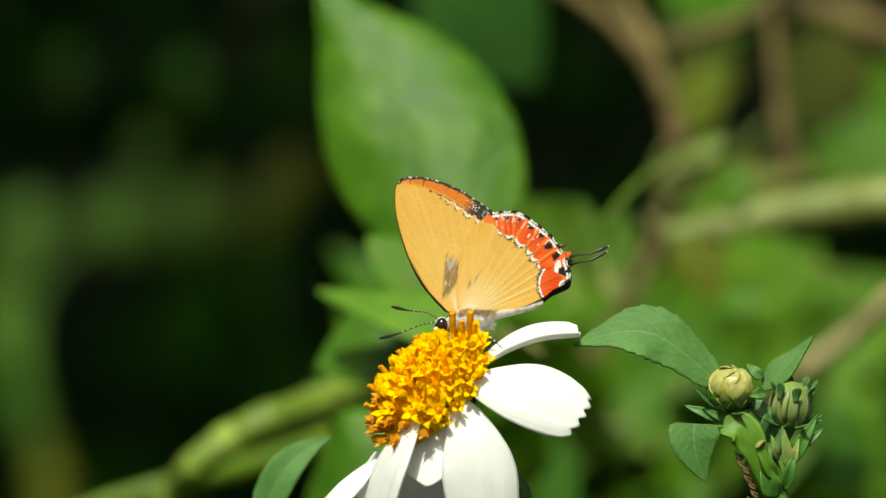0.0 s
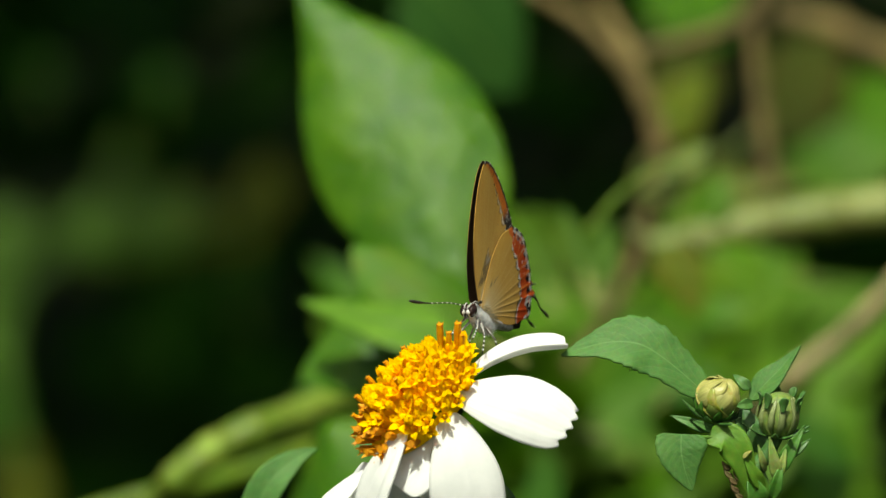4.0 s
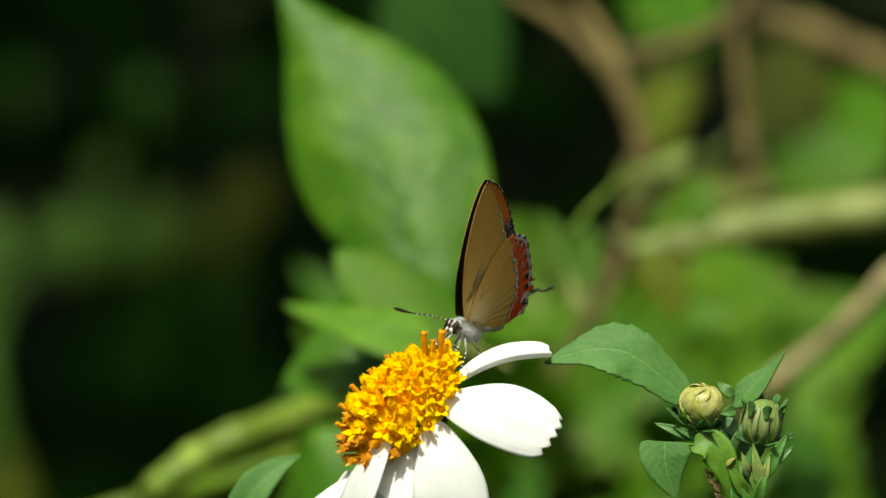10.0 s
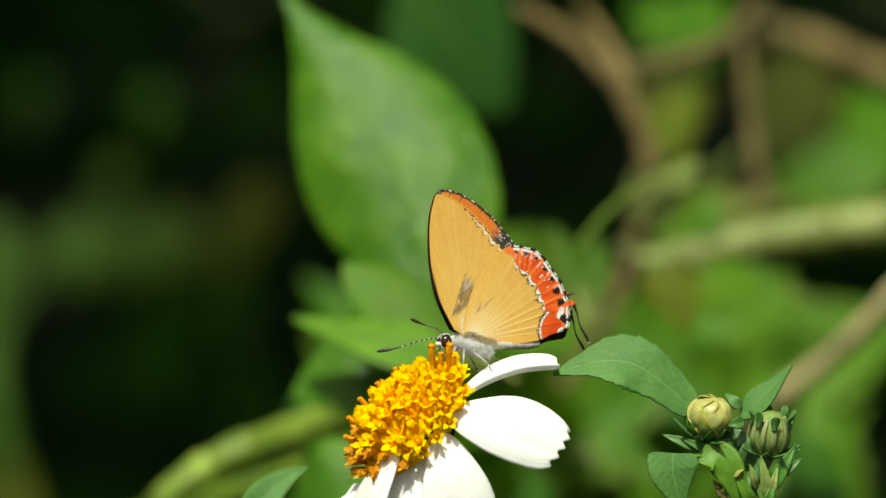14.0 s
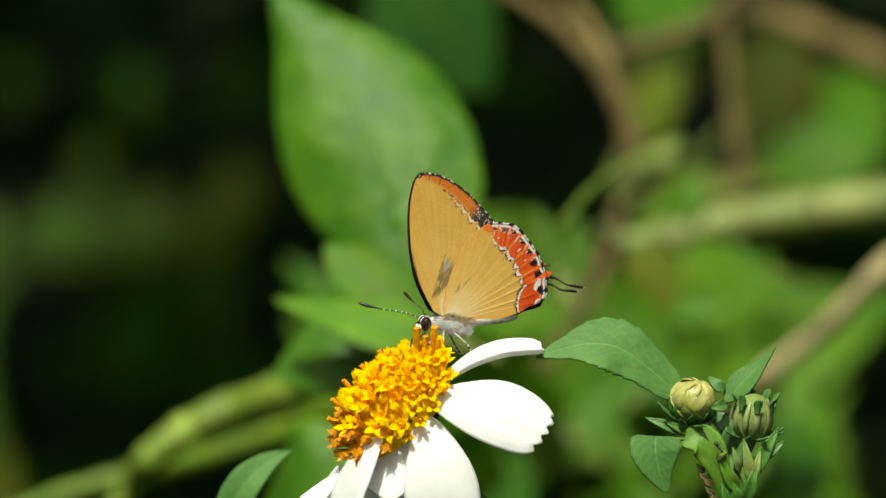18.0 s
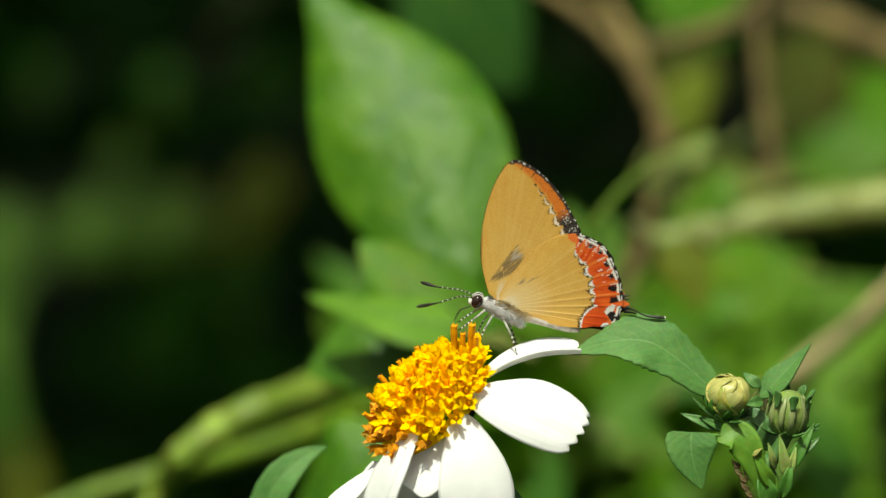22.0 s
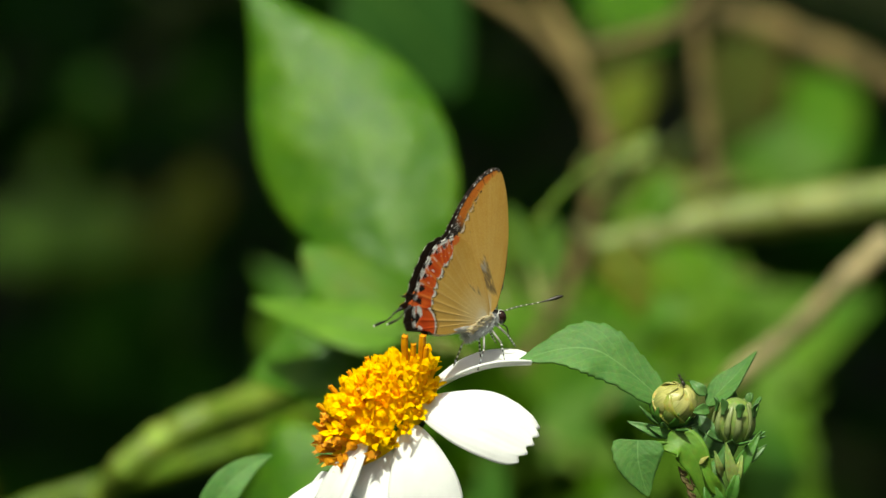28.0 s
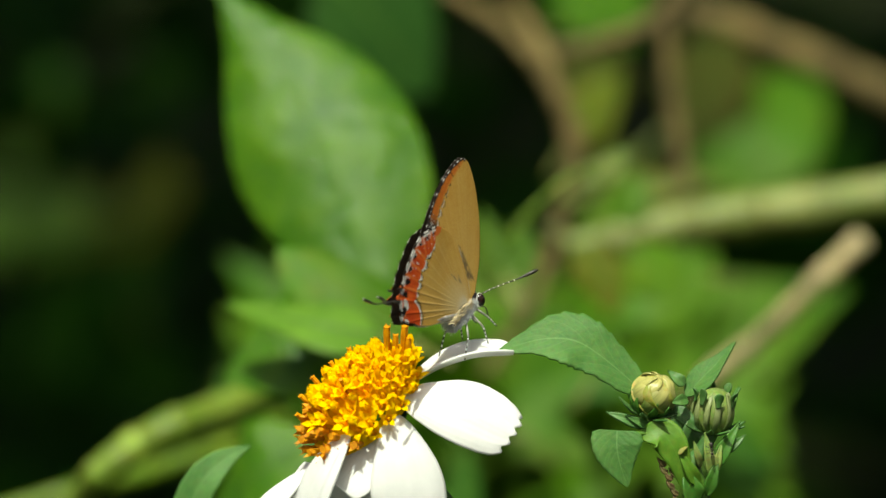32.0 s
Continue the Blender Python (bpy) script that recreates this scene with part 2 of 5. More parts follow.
# near black, so the shade under the herbs is partly in the soil's colour
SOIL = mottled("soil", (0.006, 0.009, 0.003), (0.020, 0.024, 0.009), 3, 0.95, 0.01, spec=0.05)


# ---- mesh code
def tube(bm, points, radii, sides=8):
    """A round, tapering stem along points, closed at both ends."""
    rings, up = [], Vector((0.31, 0.17, 0.93))
    for i, p in enumerate(points):
        d = (points[min(i + 1, len(points) - 1)] - points[max(i - 1, 0)]).normalized()
        a = d.cross(up)
        a = (a if a.length > 1e-4 else d.cross(Vector((1, 0, 0)))).normalized()
        b = d.cross(a)
        r = radii[i] if isinstance(radii, (list, tuple)) else radii
        rings.append([bm.verts.new(p + r * (math.cos(q) * a + math.sin(q) * b)) for q in (2 * math.pi * s / sides for s in range(sides))])
    for r0, r1 in zip(rings, rings[1:]):
        for s in range(sides):
            bm.faces.new((r0[s], r0[(s + 1) % sides], r1[(s + 1) % sides], r1[s]))
    bm.faces.new(rings[0])
    bm.faces.new(rings[-1][::-1])
    return rings


def curve(points, steps=6):
    """A smooth line through points."""
    out = []
    for i in range(len(points) - 1):
        p0, p1, p2, p3 = points[max(i - 1, 0)], points[i], points[i + 1], points[min(i + 2, len(points) - 1)]
        for s in range(steps):
            t = s / steps
            m1, m2, most = (p2 - p0) / 2, (p3 - p1) / 2, (p2 - p1).length
            m1 = m1 * min(1, most / max(m1.length, 1e-9))
            m2 = m2 * min(1, most / max(m2.length, 1e-9))
            out.append(p1 * (2 * t ** 3 - 3 * t * t + 1) + m1 * (t ** 3 - 2 * t * t + t) + p2 * (3 * t * t - 2 * t ** 3) + m2 * (t ** 3 - t * t))
    return out + [points[-1]]


def spread(values, count):
    """count values along a list, in even steps."""
    out = []
    for i in range(count):
        q = i / (count - 1) * (len(values) - 1)
        a = min(int(q), len(values) - 2)
        out.append(values[a] + (values[a + 1] - values[a]) * (q - a))
    return out


def stem(name, points, radii, material, parent, label="", sides=10, knobs=0.0, seed=1):
    line = curve(points)
    r = spread(radii, len(line))
    if knobs:
        rng = random.Random(seed)
        r = [q * (1 + knobs * rng.uniform(-1, 1)) for q in r]
    bm = bmesh.new()
    tube(bm, line, r, sides)
    return part(name, bm, material, parent, label)


def sheet(bm, grid, thick, paint=None, layer="", glow=None):
    """A thin body from a grid of points: two faces and a rim. paint(i, j, side) gives each point's colour, glow that of the light let through."""
    rows, cols = len(grid), len(grid[0])
    col = bm.verts.layers.float_color.new(layer) if layer else None
    lit = bm.verts.layers.float_color.new("glow") if glow else None
    if layer:
        col = bm.verts.layers.float_color[layer]
    faces = []
    for side in (0.5, -0.5):
        vs = []
        for i in range(rows):
            line = []
            for j in range(cols):
                a = grid[min(i + 1, rows - 1)][j] - grid[max(i - 1, 0)][j]
                b = grid[i][min(j + 1, cols - 1)] - grid[i][max(j - 1, 0)]
                nn = a.cross(b)
                nn = nn.normalized() if nn.length > 1e-14 else Vector((0, 0, 1))
                v = bm.verts.new(grid[i][j] + nn * thick * side)
                if col:
                    v[col] = (*paint(i, j, side), 1)
                if lit:
                    v[lit] = (*glow(i, j, side), 1)
                line.append(v)
            vs.append(line)
        faces.append(vs)
    top, low = faces
    for i in range(rows - 1):
        for j in range(cols - 1):
            bm.faces.new((top[i][j], top[i + 1][j], top[i + 1][j + 1], top[i][j + 1]))
            bm.faces.new((low[i][j], low[i][j + 1], low[i + 1][j + 1], low[i + 1][j]))
    rim = [(i, 0) for i in range(rows)] + [(rows - 1, j) for j in range(1, cols)]
    rim += [(i, cols - 1) for i in range(rows - 2, -1, -1)] + [(0, j) for j in range(cols - 2, 0, -1)]
    for (i, j), (i2, j2) in zip(rim, rim[1:] + rim[:1]):
        bm.faces.new((top[i][j], low[i][j], low[i2][j2], top[i2][j2]))


def blade(points, width, facing, profile, rows=24, cols=13, cup=0.0, fold=0.0, teeth=0.0, count=14, notch=0.0, wave=0.0, thick=0.0002, twist=0.0, crease=0.0):
    """A leaf or petal along a midrib: profile gives the half width from base to tip."""
    line = curve([Vector(p) for p in points], 8)
    mid = spread(line, rows)
    half = spread(profile, rows)
    grid = []
    for i, p in enumerate(mid):
        s = i / (rows - 1)
        d = (mid[min(i + 1, rows - 1)] - mid[max(i - 1, 0)]).normalized()
        side = d.cross(Vector(facing)).normalized()
        up = side.cross(d)
        side = Matrix.Rotation(radians(twist * s), 3, d) @ side
        up = side.cross(d)
        row = []
        for j in range(cols):
            c = 2 * j / (cols - 1) - 1
            tooth = 1 + teeth * (((s * count) % 1.0) - 0.5) * abs(c) ** 3
            w = width / 2 * half[i] * tooth
            q = p + side * (c * w)
            q = q + up * (cup * width * c * c * half[i] + fold * width * abs(c) * half[i] + wave * width * math.sin(s * 17 + c * 2.3) * abs(c) + crease * width * math.cos(c * 9.5) * half[i] * min(1, s * 3))
            if notch and s > 0.7:
                q = q + d * (notch * width * (math.cos(c * 12.0 + 0.6) * 0.35 - abs(c) ** 2.5 * 0.3 - 0.35 * c) * ((s - 0.7) / 0.3) ** 2)
            row.append(q)
        grid.append(row)
    bm = bmesh.new()
    sheet(bm, grid, thick, lambda i, j, side: (i / (rows - 1), abs(2 * j / (cols - 1) - 1), 0.0), "blade")
    return bm


OVATE = [0.06, 0.42, 0.74, 0.93, 1.0, 0.97, 0.86, 0.68, 0.46, 0.22, 0.02]
LANCE = [0.10, 0.5, 0.85, 1.0, 0.98, 0.88, 0.73, 0.55, 0.36, 0.17, 0.02]
TIPPED = [0.12, 0.46, 0.75, 0.91, 0.99, 1.0, 0.94, 0.81, 0.60, 0.33, 0.10, 0.02]
BROAD = [0.35, 0.62, 0.82, 0.94, 1.0, 1.0, 0.93, 0.80, 0.60, 0.34, 0.03]
BLUNT = [0.30, 0.50, 0.66, 0.79, 0.89, 0.96, 1.0, 1.0, 0.97, 0.88, 0.60]
RAY = [0.20, 0.42, 0.60, 0.75, 0.87, 0.95, 1.0, 1.0, 0.96, 0.84, 0.62]

# ---- ground, unseen shading tree overhead and undergrowth
def ground():
    bm = bmesh.new()
    rng = [-400, -120, -40, -14, -7, -4.5] + [-3 + 0.25 * i for i in range(25)] + [4.5, 7, 14, 40, 120, 400]
    vs = [[bm.verts.new((x, y + 2, 0.05 * noise.noise((x * 1.1, y * 1.1, 0)) + 0.02 * noise.noise((x * 5, y * 5, 3)) - 0.03)) for y in rng] for x in rng]
    for i in range(len(rng) - 1):
        for j in range(len(rng) - 1):
            bm.faces.new((vs[i][j], vs[i + 1][j], vs[i + 1][j + 1], vs[i][j + 1]))
    me = bpy.data.meshes.new("ground")
    bm.to_mesh(me)
    bm.free()
    me.polygons.foreach_set("use_smooth", [True] * len(me.polygons))
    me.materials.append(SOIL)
    tagged(new("ground", me), "soil under the undergrowth, shade put into its near-black colour", "ground", kind="structure")


def leaves_mesh(name, places, material, seed, fold=0.25):
    """Many small pointed leaves in one mesh: places are (centre, length)."""
    rng = random.Random(seed)
    vs, fs = [], []
    for c, size in places:
        q = Euler((rng.uniform(-1.0, 0.9), rng.uniform(-0.9, 0.9), rng.uniform(0, 6.3))).to_matrix()
        b = len(vs)
        w = size * rng.uniform(0.22, 0.34)
        for x, y, z in ((0, -0.5 * size, 0), (-0.8 * w, -0.2 * size, fold * w), (0, -0.2 * size, 0), (0.8 * w, -0.2 * size, fold * w), (-0.85 * w, 0.1 * size, fold * w), (0, 0.1 * size, 0), (0.85 * w, 0.1 * size, fold * w), (0, 0.55 * size, -0.08 * size)):
            vs.append(c + q @ Vector((x, y, z)))
        fs += [[b + i for i in f] for f in ((0, 2, 1), (0, 3, 2), (1, 2, 5, 4), (2, 3, 6, 5), (4, 5, 7), (5, 6, 7))]
    me = bpy.data.meshes.new(name)
    me.from_pydata([tuple(v) for v in vs], [], fs)
    me.materials.append(material)
    return me


def undergrowth():
    rng = random.Random(5)
    # a dim bank of herbs behind, with gaps; darkened green adds to its shade
    places = []
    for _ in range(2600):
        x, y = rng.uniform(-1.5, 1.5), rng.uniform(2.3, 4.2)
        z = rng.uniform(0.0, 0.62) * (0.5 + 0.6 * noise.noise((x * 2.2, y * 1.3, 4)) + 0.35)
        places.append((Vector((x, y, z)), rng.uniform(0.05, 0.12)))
    tagged(new("undergrowth", leaves_mesh("undergrowth", places, LEAF_DARKENED, 6)), "dim bank of herbs, shade deepened by their darkened green", "undergrowth", kind="stuff")
    places = []
    for _ in range(2600):
        y = rng.uniform(1.05, 1.95)
        x = y * rng.uniform(0.0, 0.057)
        lim = EYE.z - y * 0.176 - 0.02
        z = lim - rng.uniform(0.0, 0.055 * y)
        places.append((Vector((x, y, z)), rng.uniform(0.03, 0.065)))
    for _ in range(8500):
        y = rng.uniform(1.0, 2.05)
        x = rng.uniform(-0.06, 0.62)
        lim = EYE.z - y * 0.176 - 0.02
        core = 1 - math.hypot((x - 0.27) / 0.31, (y - 1.5) / 0.52) + 0.30 * noise.noise((x * 7, y * 5, 9))
        if core < 0 or x < 0.02 * noise.noise((y * 9, 0, 3)):
            continue
        top = lim - 0.055 * y if x < 0.085 * y else lim * (0.75 + 0.3 * noise.noise((x * 6, y * 4, 2))) * min(1.0, 0.25 + core * 2.2)
        places.append((Vector((x, y, rng.uniform(0.0, top))), rng.uniform(0.03, 0.07)))
    tagged(new("weeds", leaves_mesh("weeds", places, LEAF_YELLOW, 8)), "sunlit yellowish green weeds behind the flower", "weeds", kind="stuff")
    # unseen tree crown, added to shade the ground behind; clear of the flower's sun
    places, rng = [], random.Random(21)
    for _ in range(4400):
        u = Vector((rng.gauss(0, 1), rng.gauss(0, 1), rng.gauss(0, 1))).normalized() * rng.uniform(0.5, 1.0)
        places.append((Vector((-0.65 + 2.8 * u.x, 2.24 + 1.75 * u.y, 3.2 + 0.6 * u.z)), rng.uniform(0.16, 0.28)))
    tree = tagged(new("tree"), "unseen leafy tree, added to shade the undergrowth", "tree")
    tree.location = (-2.85, 3.9, 0)
    crown = new("crown", leaves_mesh("crown", [(c - tree.location, s) for c, s in places], LEAF_DARKENED, 9))
    crown.parent = tree
    bm = bmesh.new()
    line = curve([Vector(p) for p in ((0, 0, -0.1), (0.05, 0.02, 1.0), (0.2, -0.2, 2.0), (0.7, -0.8, 2.7), (1.4, -1.6, 3.2))])
    tube(bm, line, spread([0.14, 0.11, 0.09, 0.06, 0.02], len(line)), 12)
    me = bpy.data.meshes.new("trunk")
    bm.to_mesh(me)
    bm.free()
    me.materials.append(BARK)
    trunk = new("trunk", me)
    trunk.parent = tree


# ---- vines and leaves behind the flower
SWAYING = []


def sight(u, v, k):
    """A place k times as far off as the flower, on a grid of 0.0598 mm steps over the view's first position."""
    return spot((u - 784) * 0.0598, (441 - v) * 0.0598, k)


def vine(name, points, radii, material, label, share=0.75, knobs=0.14):
    ob = thing(name, points[0], label, "vine")
    stem("stalk", points, radii, material, ob, knobs=knobs)
    for i, p in enumerate(points[1:-1]):
        d = (points[i + 2] - points[i]).normalized()
        r = radii[i + 1]
        bm = bmesh.new()
        tube(bm, [p - d * r * 0.7, p - d * r * 0.25, p + d * r * 0.25, p + d * r * 0.7], [r * 0.95, r * 1.08, r * 1.08, r * 0.95], 10)
        part("node", bm, material, ob)
    SWAYING.append((ob, share))
    return ob


def back_leaf(points, width, facing, material, label, share=1.0, profile=OVATE, **more):
    ob = thing("vine_leaf", points[0], label, "leaf", "leaves on the vine")
    part("leaf_blade", blade(points, width, facing, profile, thick=0.0004, **more), material, ob)
    lift = Vector(facing).normalized() * 0.0003
    stem("midrib", [Vector(p) + lift * 0.5 for p in points], [0.0004, 0.0003, 0.0001], STEM, ob, sides=6)
    away = (Vector(points[0]) - Vector(points[1])).normalized()
    stem("leaf_stalk", [points[0] + away * 0.006 - lift * 6, points[0]], [0.0006, 0.0005], VINE, ob, sides=6)
    if share == 0.0:
        foot = PLAN @ Vector(points[0])
        foot = PLAN.inverted() @ Vector((foot.x + 0.02, foot.y + 0.03, -0.02))
        stem("stem", [points[0], Vector(points[0]).lerp(foot, 0.4) + Vector((0.004, 0, 0.01)), foot], [0.0003, 0.0004, 0.0006], LEAF_DARKENED, ob, sides=6)
    SWAYING.append((ob, share))
    return ob


def midground():
    back_leaf([spot(2.27, -5.02, 1.236), spot(0.12, 5.44, 1.2405), spot(-3.94, 14.40, 1.2465), spot(-8.96, 22.17, 1.254), spot(-14.22, 30.24, 1.263)], 0.0250, (-0.17, 0.36, 0.91), LEAF_LIT, "large glossy bright green leaf with wavy blade", rows=60, cols=33, wave=0.010, cup=-0.15, profile=TIPPED)
    back_leaf([spot(-1.43, 31.13, 1.6), spot(4.54, 24.56, 1.605), spot(9.92, 17.39, 1.61)], 0.028, (0.1, 0.5, 0.85), LEAF_SHADE, "green leaf behind the large one, coloured as if shaded", 0.8)
    back_leaf([spot(2.75, -8.01, 1.20), spot(-3.82, -6.81, 1.20), spot(-13.39, -4.42, 1.21)], 0.0095, (0.1, 0.7, 0.65), LEAF_YOUNG, "narrow pale green leaf tip", 0.8, LANCE)
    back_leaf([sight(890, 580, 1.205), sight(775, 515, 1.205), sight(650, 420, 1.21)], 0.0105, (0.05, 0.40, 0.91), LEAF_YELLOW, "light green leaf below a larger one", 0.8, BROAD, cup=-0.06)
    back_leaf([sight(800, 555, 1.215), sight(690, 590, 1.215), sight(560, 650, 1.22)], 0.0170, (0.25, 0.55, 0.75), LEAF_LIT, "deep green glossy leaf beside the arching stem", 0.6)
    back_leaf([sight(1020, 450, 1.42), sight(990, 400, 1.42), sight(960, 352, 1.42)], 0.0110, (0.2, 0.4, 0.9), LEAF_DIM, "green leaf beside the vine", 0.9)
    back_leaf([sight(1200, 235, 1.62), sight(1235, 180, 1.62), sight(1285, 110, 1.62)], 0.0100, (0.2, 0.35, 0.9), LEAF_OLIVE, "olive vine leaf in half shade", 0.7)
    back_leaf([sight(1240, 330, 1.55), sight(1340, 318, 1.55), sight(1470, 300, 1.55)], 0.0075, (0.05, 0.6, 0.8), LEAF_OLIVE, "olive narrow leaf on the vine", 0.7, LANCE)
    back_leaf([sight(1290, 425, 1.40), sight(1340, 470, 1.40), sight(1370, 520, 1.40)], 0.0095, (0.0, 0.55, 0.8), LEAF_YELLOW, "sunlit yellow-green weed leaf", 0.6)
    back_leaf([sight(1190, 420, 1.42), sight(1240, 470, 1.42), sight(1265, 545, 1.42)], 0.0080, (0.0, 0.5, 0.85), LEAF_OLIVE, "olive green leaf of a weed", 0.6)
    back_leaf([spot(-0.24, -9.50, 1.40), spot(-6.21, -11.00, 1.402), spot(-13.39, -13.68, 1.406)], 0.012, (0, 0.4, 0.9), LEAF_MID, "dull green vine leaf", 0.6)
    back_leaf([spot(-3.82, -19.06, 1.25), spot(-9.80, -22.65, 1.25), spot(-14.58, -27.43, 1.26)], 0.016, (-0.2, 0.6, 0.8), LEAF_LIT, "soft green leaf below the flower", 0.3)
    back_leaf([spot(16.90, -1.30, 1.35), spot(15.60, 2.20, 1.355), spot(14.31, 5.40, 1.36)], 0.0062, (0.3, 0.2, 0.9), LEAF_DIM, "small green leaf beside the vine", 0.9, LANCE)
    back_leaf([spot(18.49, -2.00, 1.4), spot(19.00, 1.50, 1.405), spot(18.60, 4.60, 1.41)], 0.0050, (-0.3, 0.2, 0.9), LEAF_DIM, "small shaded green leaf beside the vine", 0.9, LANCE)
    back_leaf([spot(12.71, -2.54, 1.4), spot(10.40, 2.40, 1.41), spot(8.60, 5.40, 1.42)], 0.009, (0.2, 0.3, 0.95), LEAF_DIM, "green leaf beside the vine", 0.9, LANCE)
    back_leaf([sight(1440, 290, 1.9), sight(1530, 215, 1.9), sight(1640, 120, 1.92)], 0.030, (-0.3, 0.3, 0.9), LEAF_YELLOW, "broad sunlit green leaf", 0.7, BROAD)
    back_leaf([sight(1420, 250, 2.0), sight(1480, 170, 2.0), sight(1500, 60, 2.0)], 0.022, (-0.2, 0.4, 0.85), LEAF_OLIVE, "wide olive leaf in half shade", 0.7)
    back_leaf([spot(24.86, 24.56, 1.8), spot(28.44, 26.35, 1.82), spot(32.63, 29.94, 1.85)], 0.02, (0, 0.3, 0.9), LEAF_LIT, "green leaf above the vine", 0.6)
    back_leaf([spot(32.63, 7.23, 1.45), spot(30.24, 6.63, 1.45), spot(24.86, 3.65, 1.46)], 0.010, (0, 0.6, 0.8), LEAF_YELLOW, "yellowish pointed leaf on the vine", 0.75)
    back_leaf([spot(38.01, -1.73, 1.5), spot(30.83, -1.73, 1.5), spot(21.27, -4.12, 1.52)], 0.020, (0.1, 0.5, 0.85), LEAF_YELLOW, "wide soft yellow-green vine leaf", 0.75)
    for a, b, w, m in ((spot(26.77, -11.89, 1.42), spot(30.24, -6.21, 1.42), 0.0062, LEAF_YELLOW), (spot(12.01, -29.22, 1.40), spot(12.91, -19.66, 1.40), 0.0060, LEAF_MID), (spot(30.83, -11.89, 1.5), spot(23.07, -14.88, 1.5), 0.006, LEAF_MID), (spot(43.98, -26.23, 1.5), spot(39.20, -15.48, 1.5), 0.010, LEAF_MID), (spot(20.08, -19.06, 1.45), spot(26.65, -21.45, 1.45), 0.008, LEAF_YELLOW)):
        back_leaf([a, (a + b) / 2, b], w, (0.1, 0.4, 0.9), m, "soft green blade of a weed", 0.3, LANCE)
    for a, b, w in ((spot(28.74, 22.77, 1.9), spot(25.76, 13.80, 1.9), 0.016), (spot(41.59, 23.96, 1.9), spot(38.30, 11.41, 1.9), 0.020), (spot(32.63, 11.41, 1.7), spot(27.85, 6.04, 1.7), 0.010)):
        back_leaf([a, (a + b) / 2, b], w, (0.1, 0.4, 0.9), OLIVE_SHADED, "olive leaf behind the vines, dimmed by its colour", 0.6)
    vine("brown_vine", [spot(10.52, 28.74, 1.5), spot(16.49, 25.16, 1.5), spot(20.68, 20.97, 1.5), spot(23.66, 16.19, 1.5), spot(24.86, 11.41, 1.5), spot(23.96, 6.63, 1.5), spot(21.87, -0.54, 1.5), spot(19.48, -5.92, 1.5), spot(15.30, -11.89, 1.5)], [.0011, .0013, .0014, .0017, .0017, .0014, .0012, .0012, .0011], BARK, "brown woody vine arching down")
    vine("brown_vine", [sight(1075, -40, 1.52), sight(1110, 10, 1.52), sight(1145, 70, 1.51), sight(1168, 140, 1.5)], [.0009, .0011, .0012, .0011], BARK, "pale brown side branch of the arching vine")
    vine("brown_vine", [spot(21.87, 21.87, 1.55), spot(27.85, 23.07, 1.55), spot(33.23, 25.16, 1.55), spot(36.81, 29.34, 1.55)], [.0012, .0014, .0015, .0015], BARK, "thin brown woody vine")
    vine("brown_vine", [spot(34.72, 25.16, 1.55), spot(35.14, 19.18, 1.55), spot(35.91, 13.21, 1.55), spot(36.81, 6.63, 1.55)], [.0011, .0012, .0013, .0017], BARK, "upright pinkish brown vine")
    vine("brown_vine", [spot(36.81, 26.35, 1.75), spot(42.79, 24.56, 1.75), spot(52.35, 20.38, 1.75), spot(63.70, 15.00, 1.75)], [.0022, .0026, .003, .003], BARK, "thick brown vine overhead", 0.6)
    vine("green_vine", [spot(23.66, 0.96, 1.45), spot(29.64, 2.45, 1.45), spot(36.81, 3.94, 1.45), spot(42.79, 4.72, 1.45), spot(51.15, 5.74, 1.45), spot(60.71, 7.23, 1.45)], [.0022, .0028, .0032, .0034, .0034, .0034], VINE, "thick pale green vine stem", knobs=0.04)
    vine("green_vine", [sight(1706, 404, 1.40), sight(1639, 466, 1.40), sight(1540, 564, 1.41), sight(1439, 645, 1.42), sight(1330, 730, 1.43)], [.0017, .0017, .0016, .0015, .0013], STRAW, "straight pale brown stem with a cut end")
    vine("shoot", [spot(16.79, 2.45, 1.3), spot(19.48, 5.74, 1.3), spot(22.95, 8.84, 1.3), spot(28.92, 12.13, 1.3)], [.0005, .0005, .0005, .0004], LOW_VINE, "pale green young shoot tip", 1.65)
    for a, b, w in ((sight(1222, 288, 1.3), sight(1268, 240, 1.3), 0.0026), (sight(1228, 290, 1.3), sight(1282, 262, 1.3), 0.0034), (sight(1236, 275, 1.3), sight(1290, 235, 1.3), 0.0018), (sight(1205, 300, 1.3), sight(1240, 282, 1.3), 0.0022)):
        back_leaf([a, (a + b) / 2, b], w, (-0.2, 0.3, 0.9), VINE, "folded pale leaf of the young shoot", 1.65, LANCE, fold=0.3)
    # dim herbs far behind; darker and lighter skins set how dim each looks
    vine("far_stem", [spot(-42.37, -33.40, 3.4), spot(-42.67, -21.45, 3.4), spot(-44.46, -10.70, 3.4), spot(-41.47, -1.73, 3.4), spot(-33.11, 2.45, 3.4), spot(-22.95, 3.65, 3.4), spot(-14.58, 6.04, 3.4)], [.004, .004, .004, .004, .004, .0035, .002], STEM, "dim green stem bending over", 0.0)
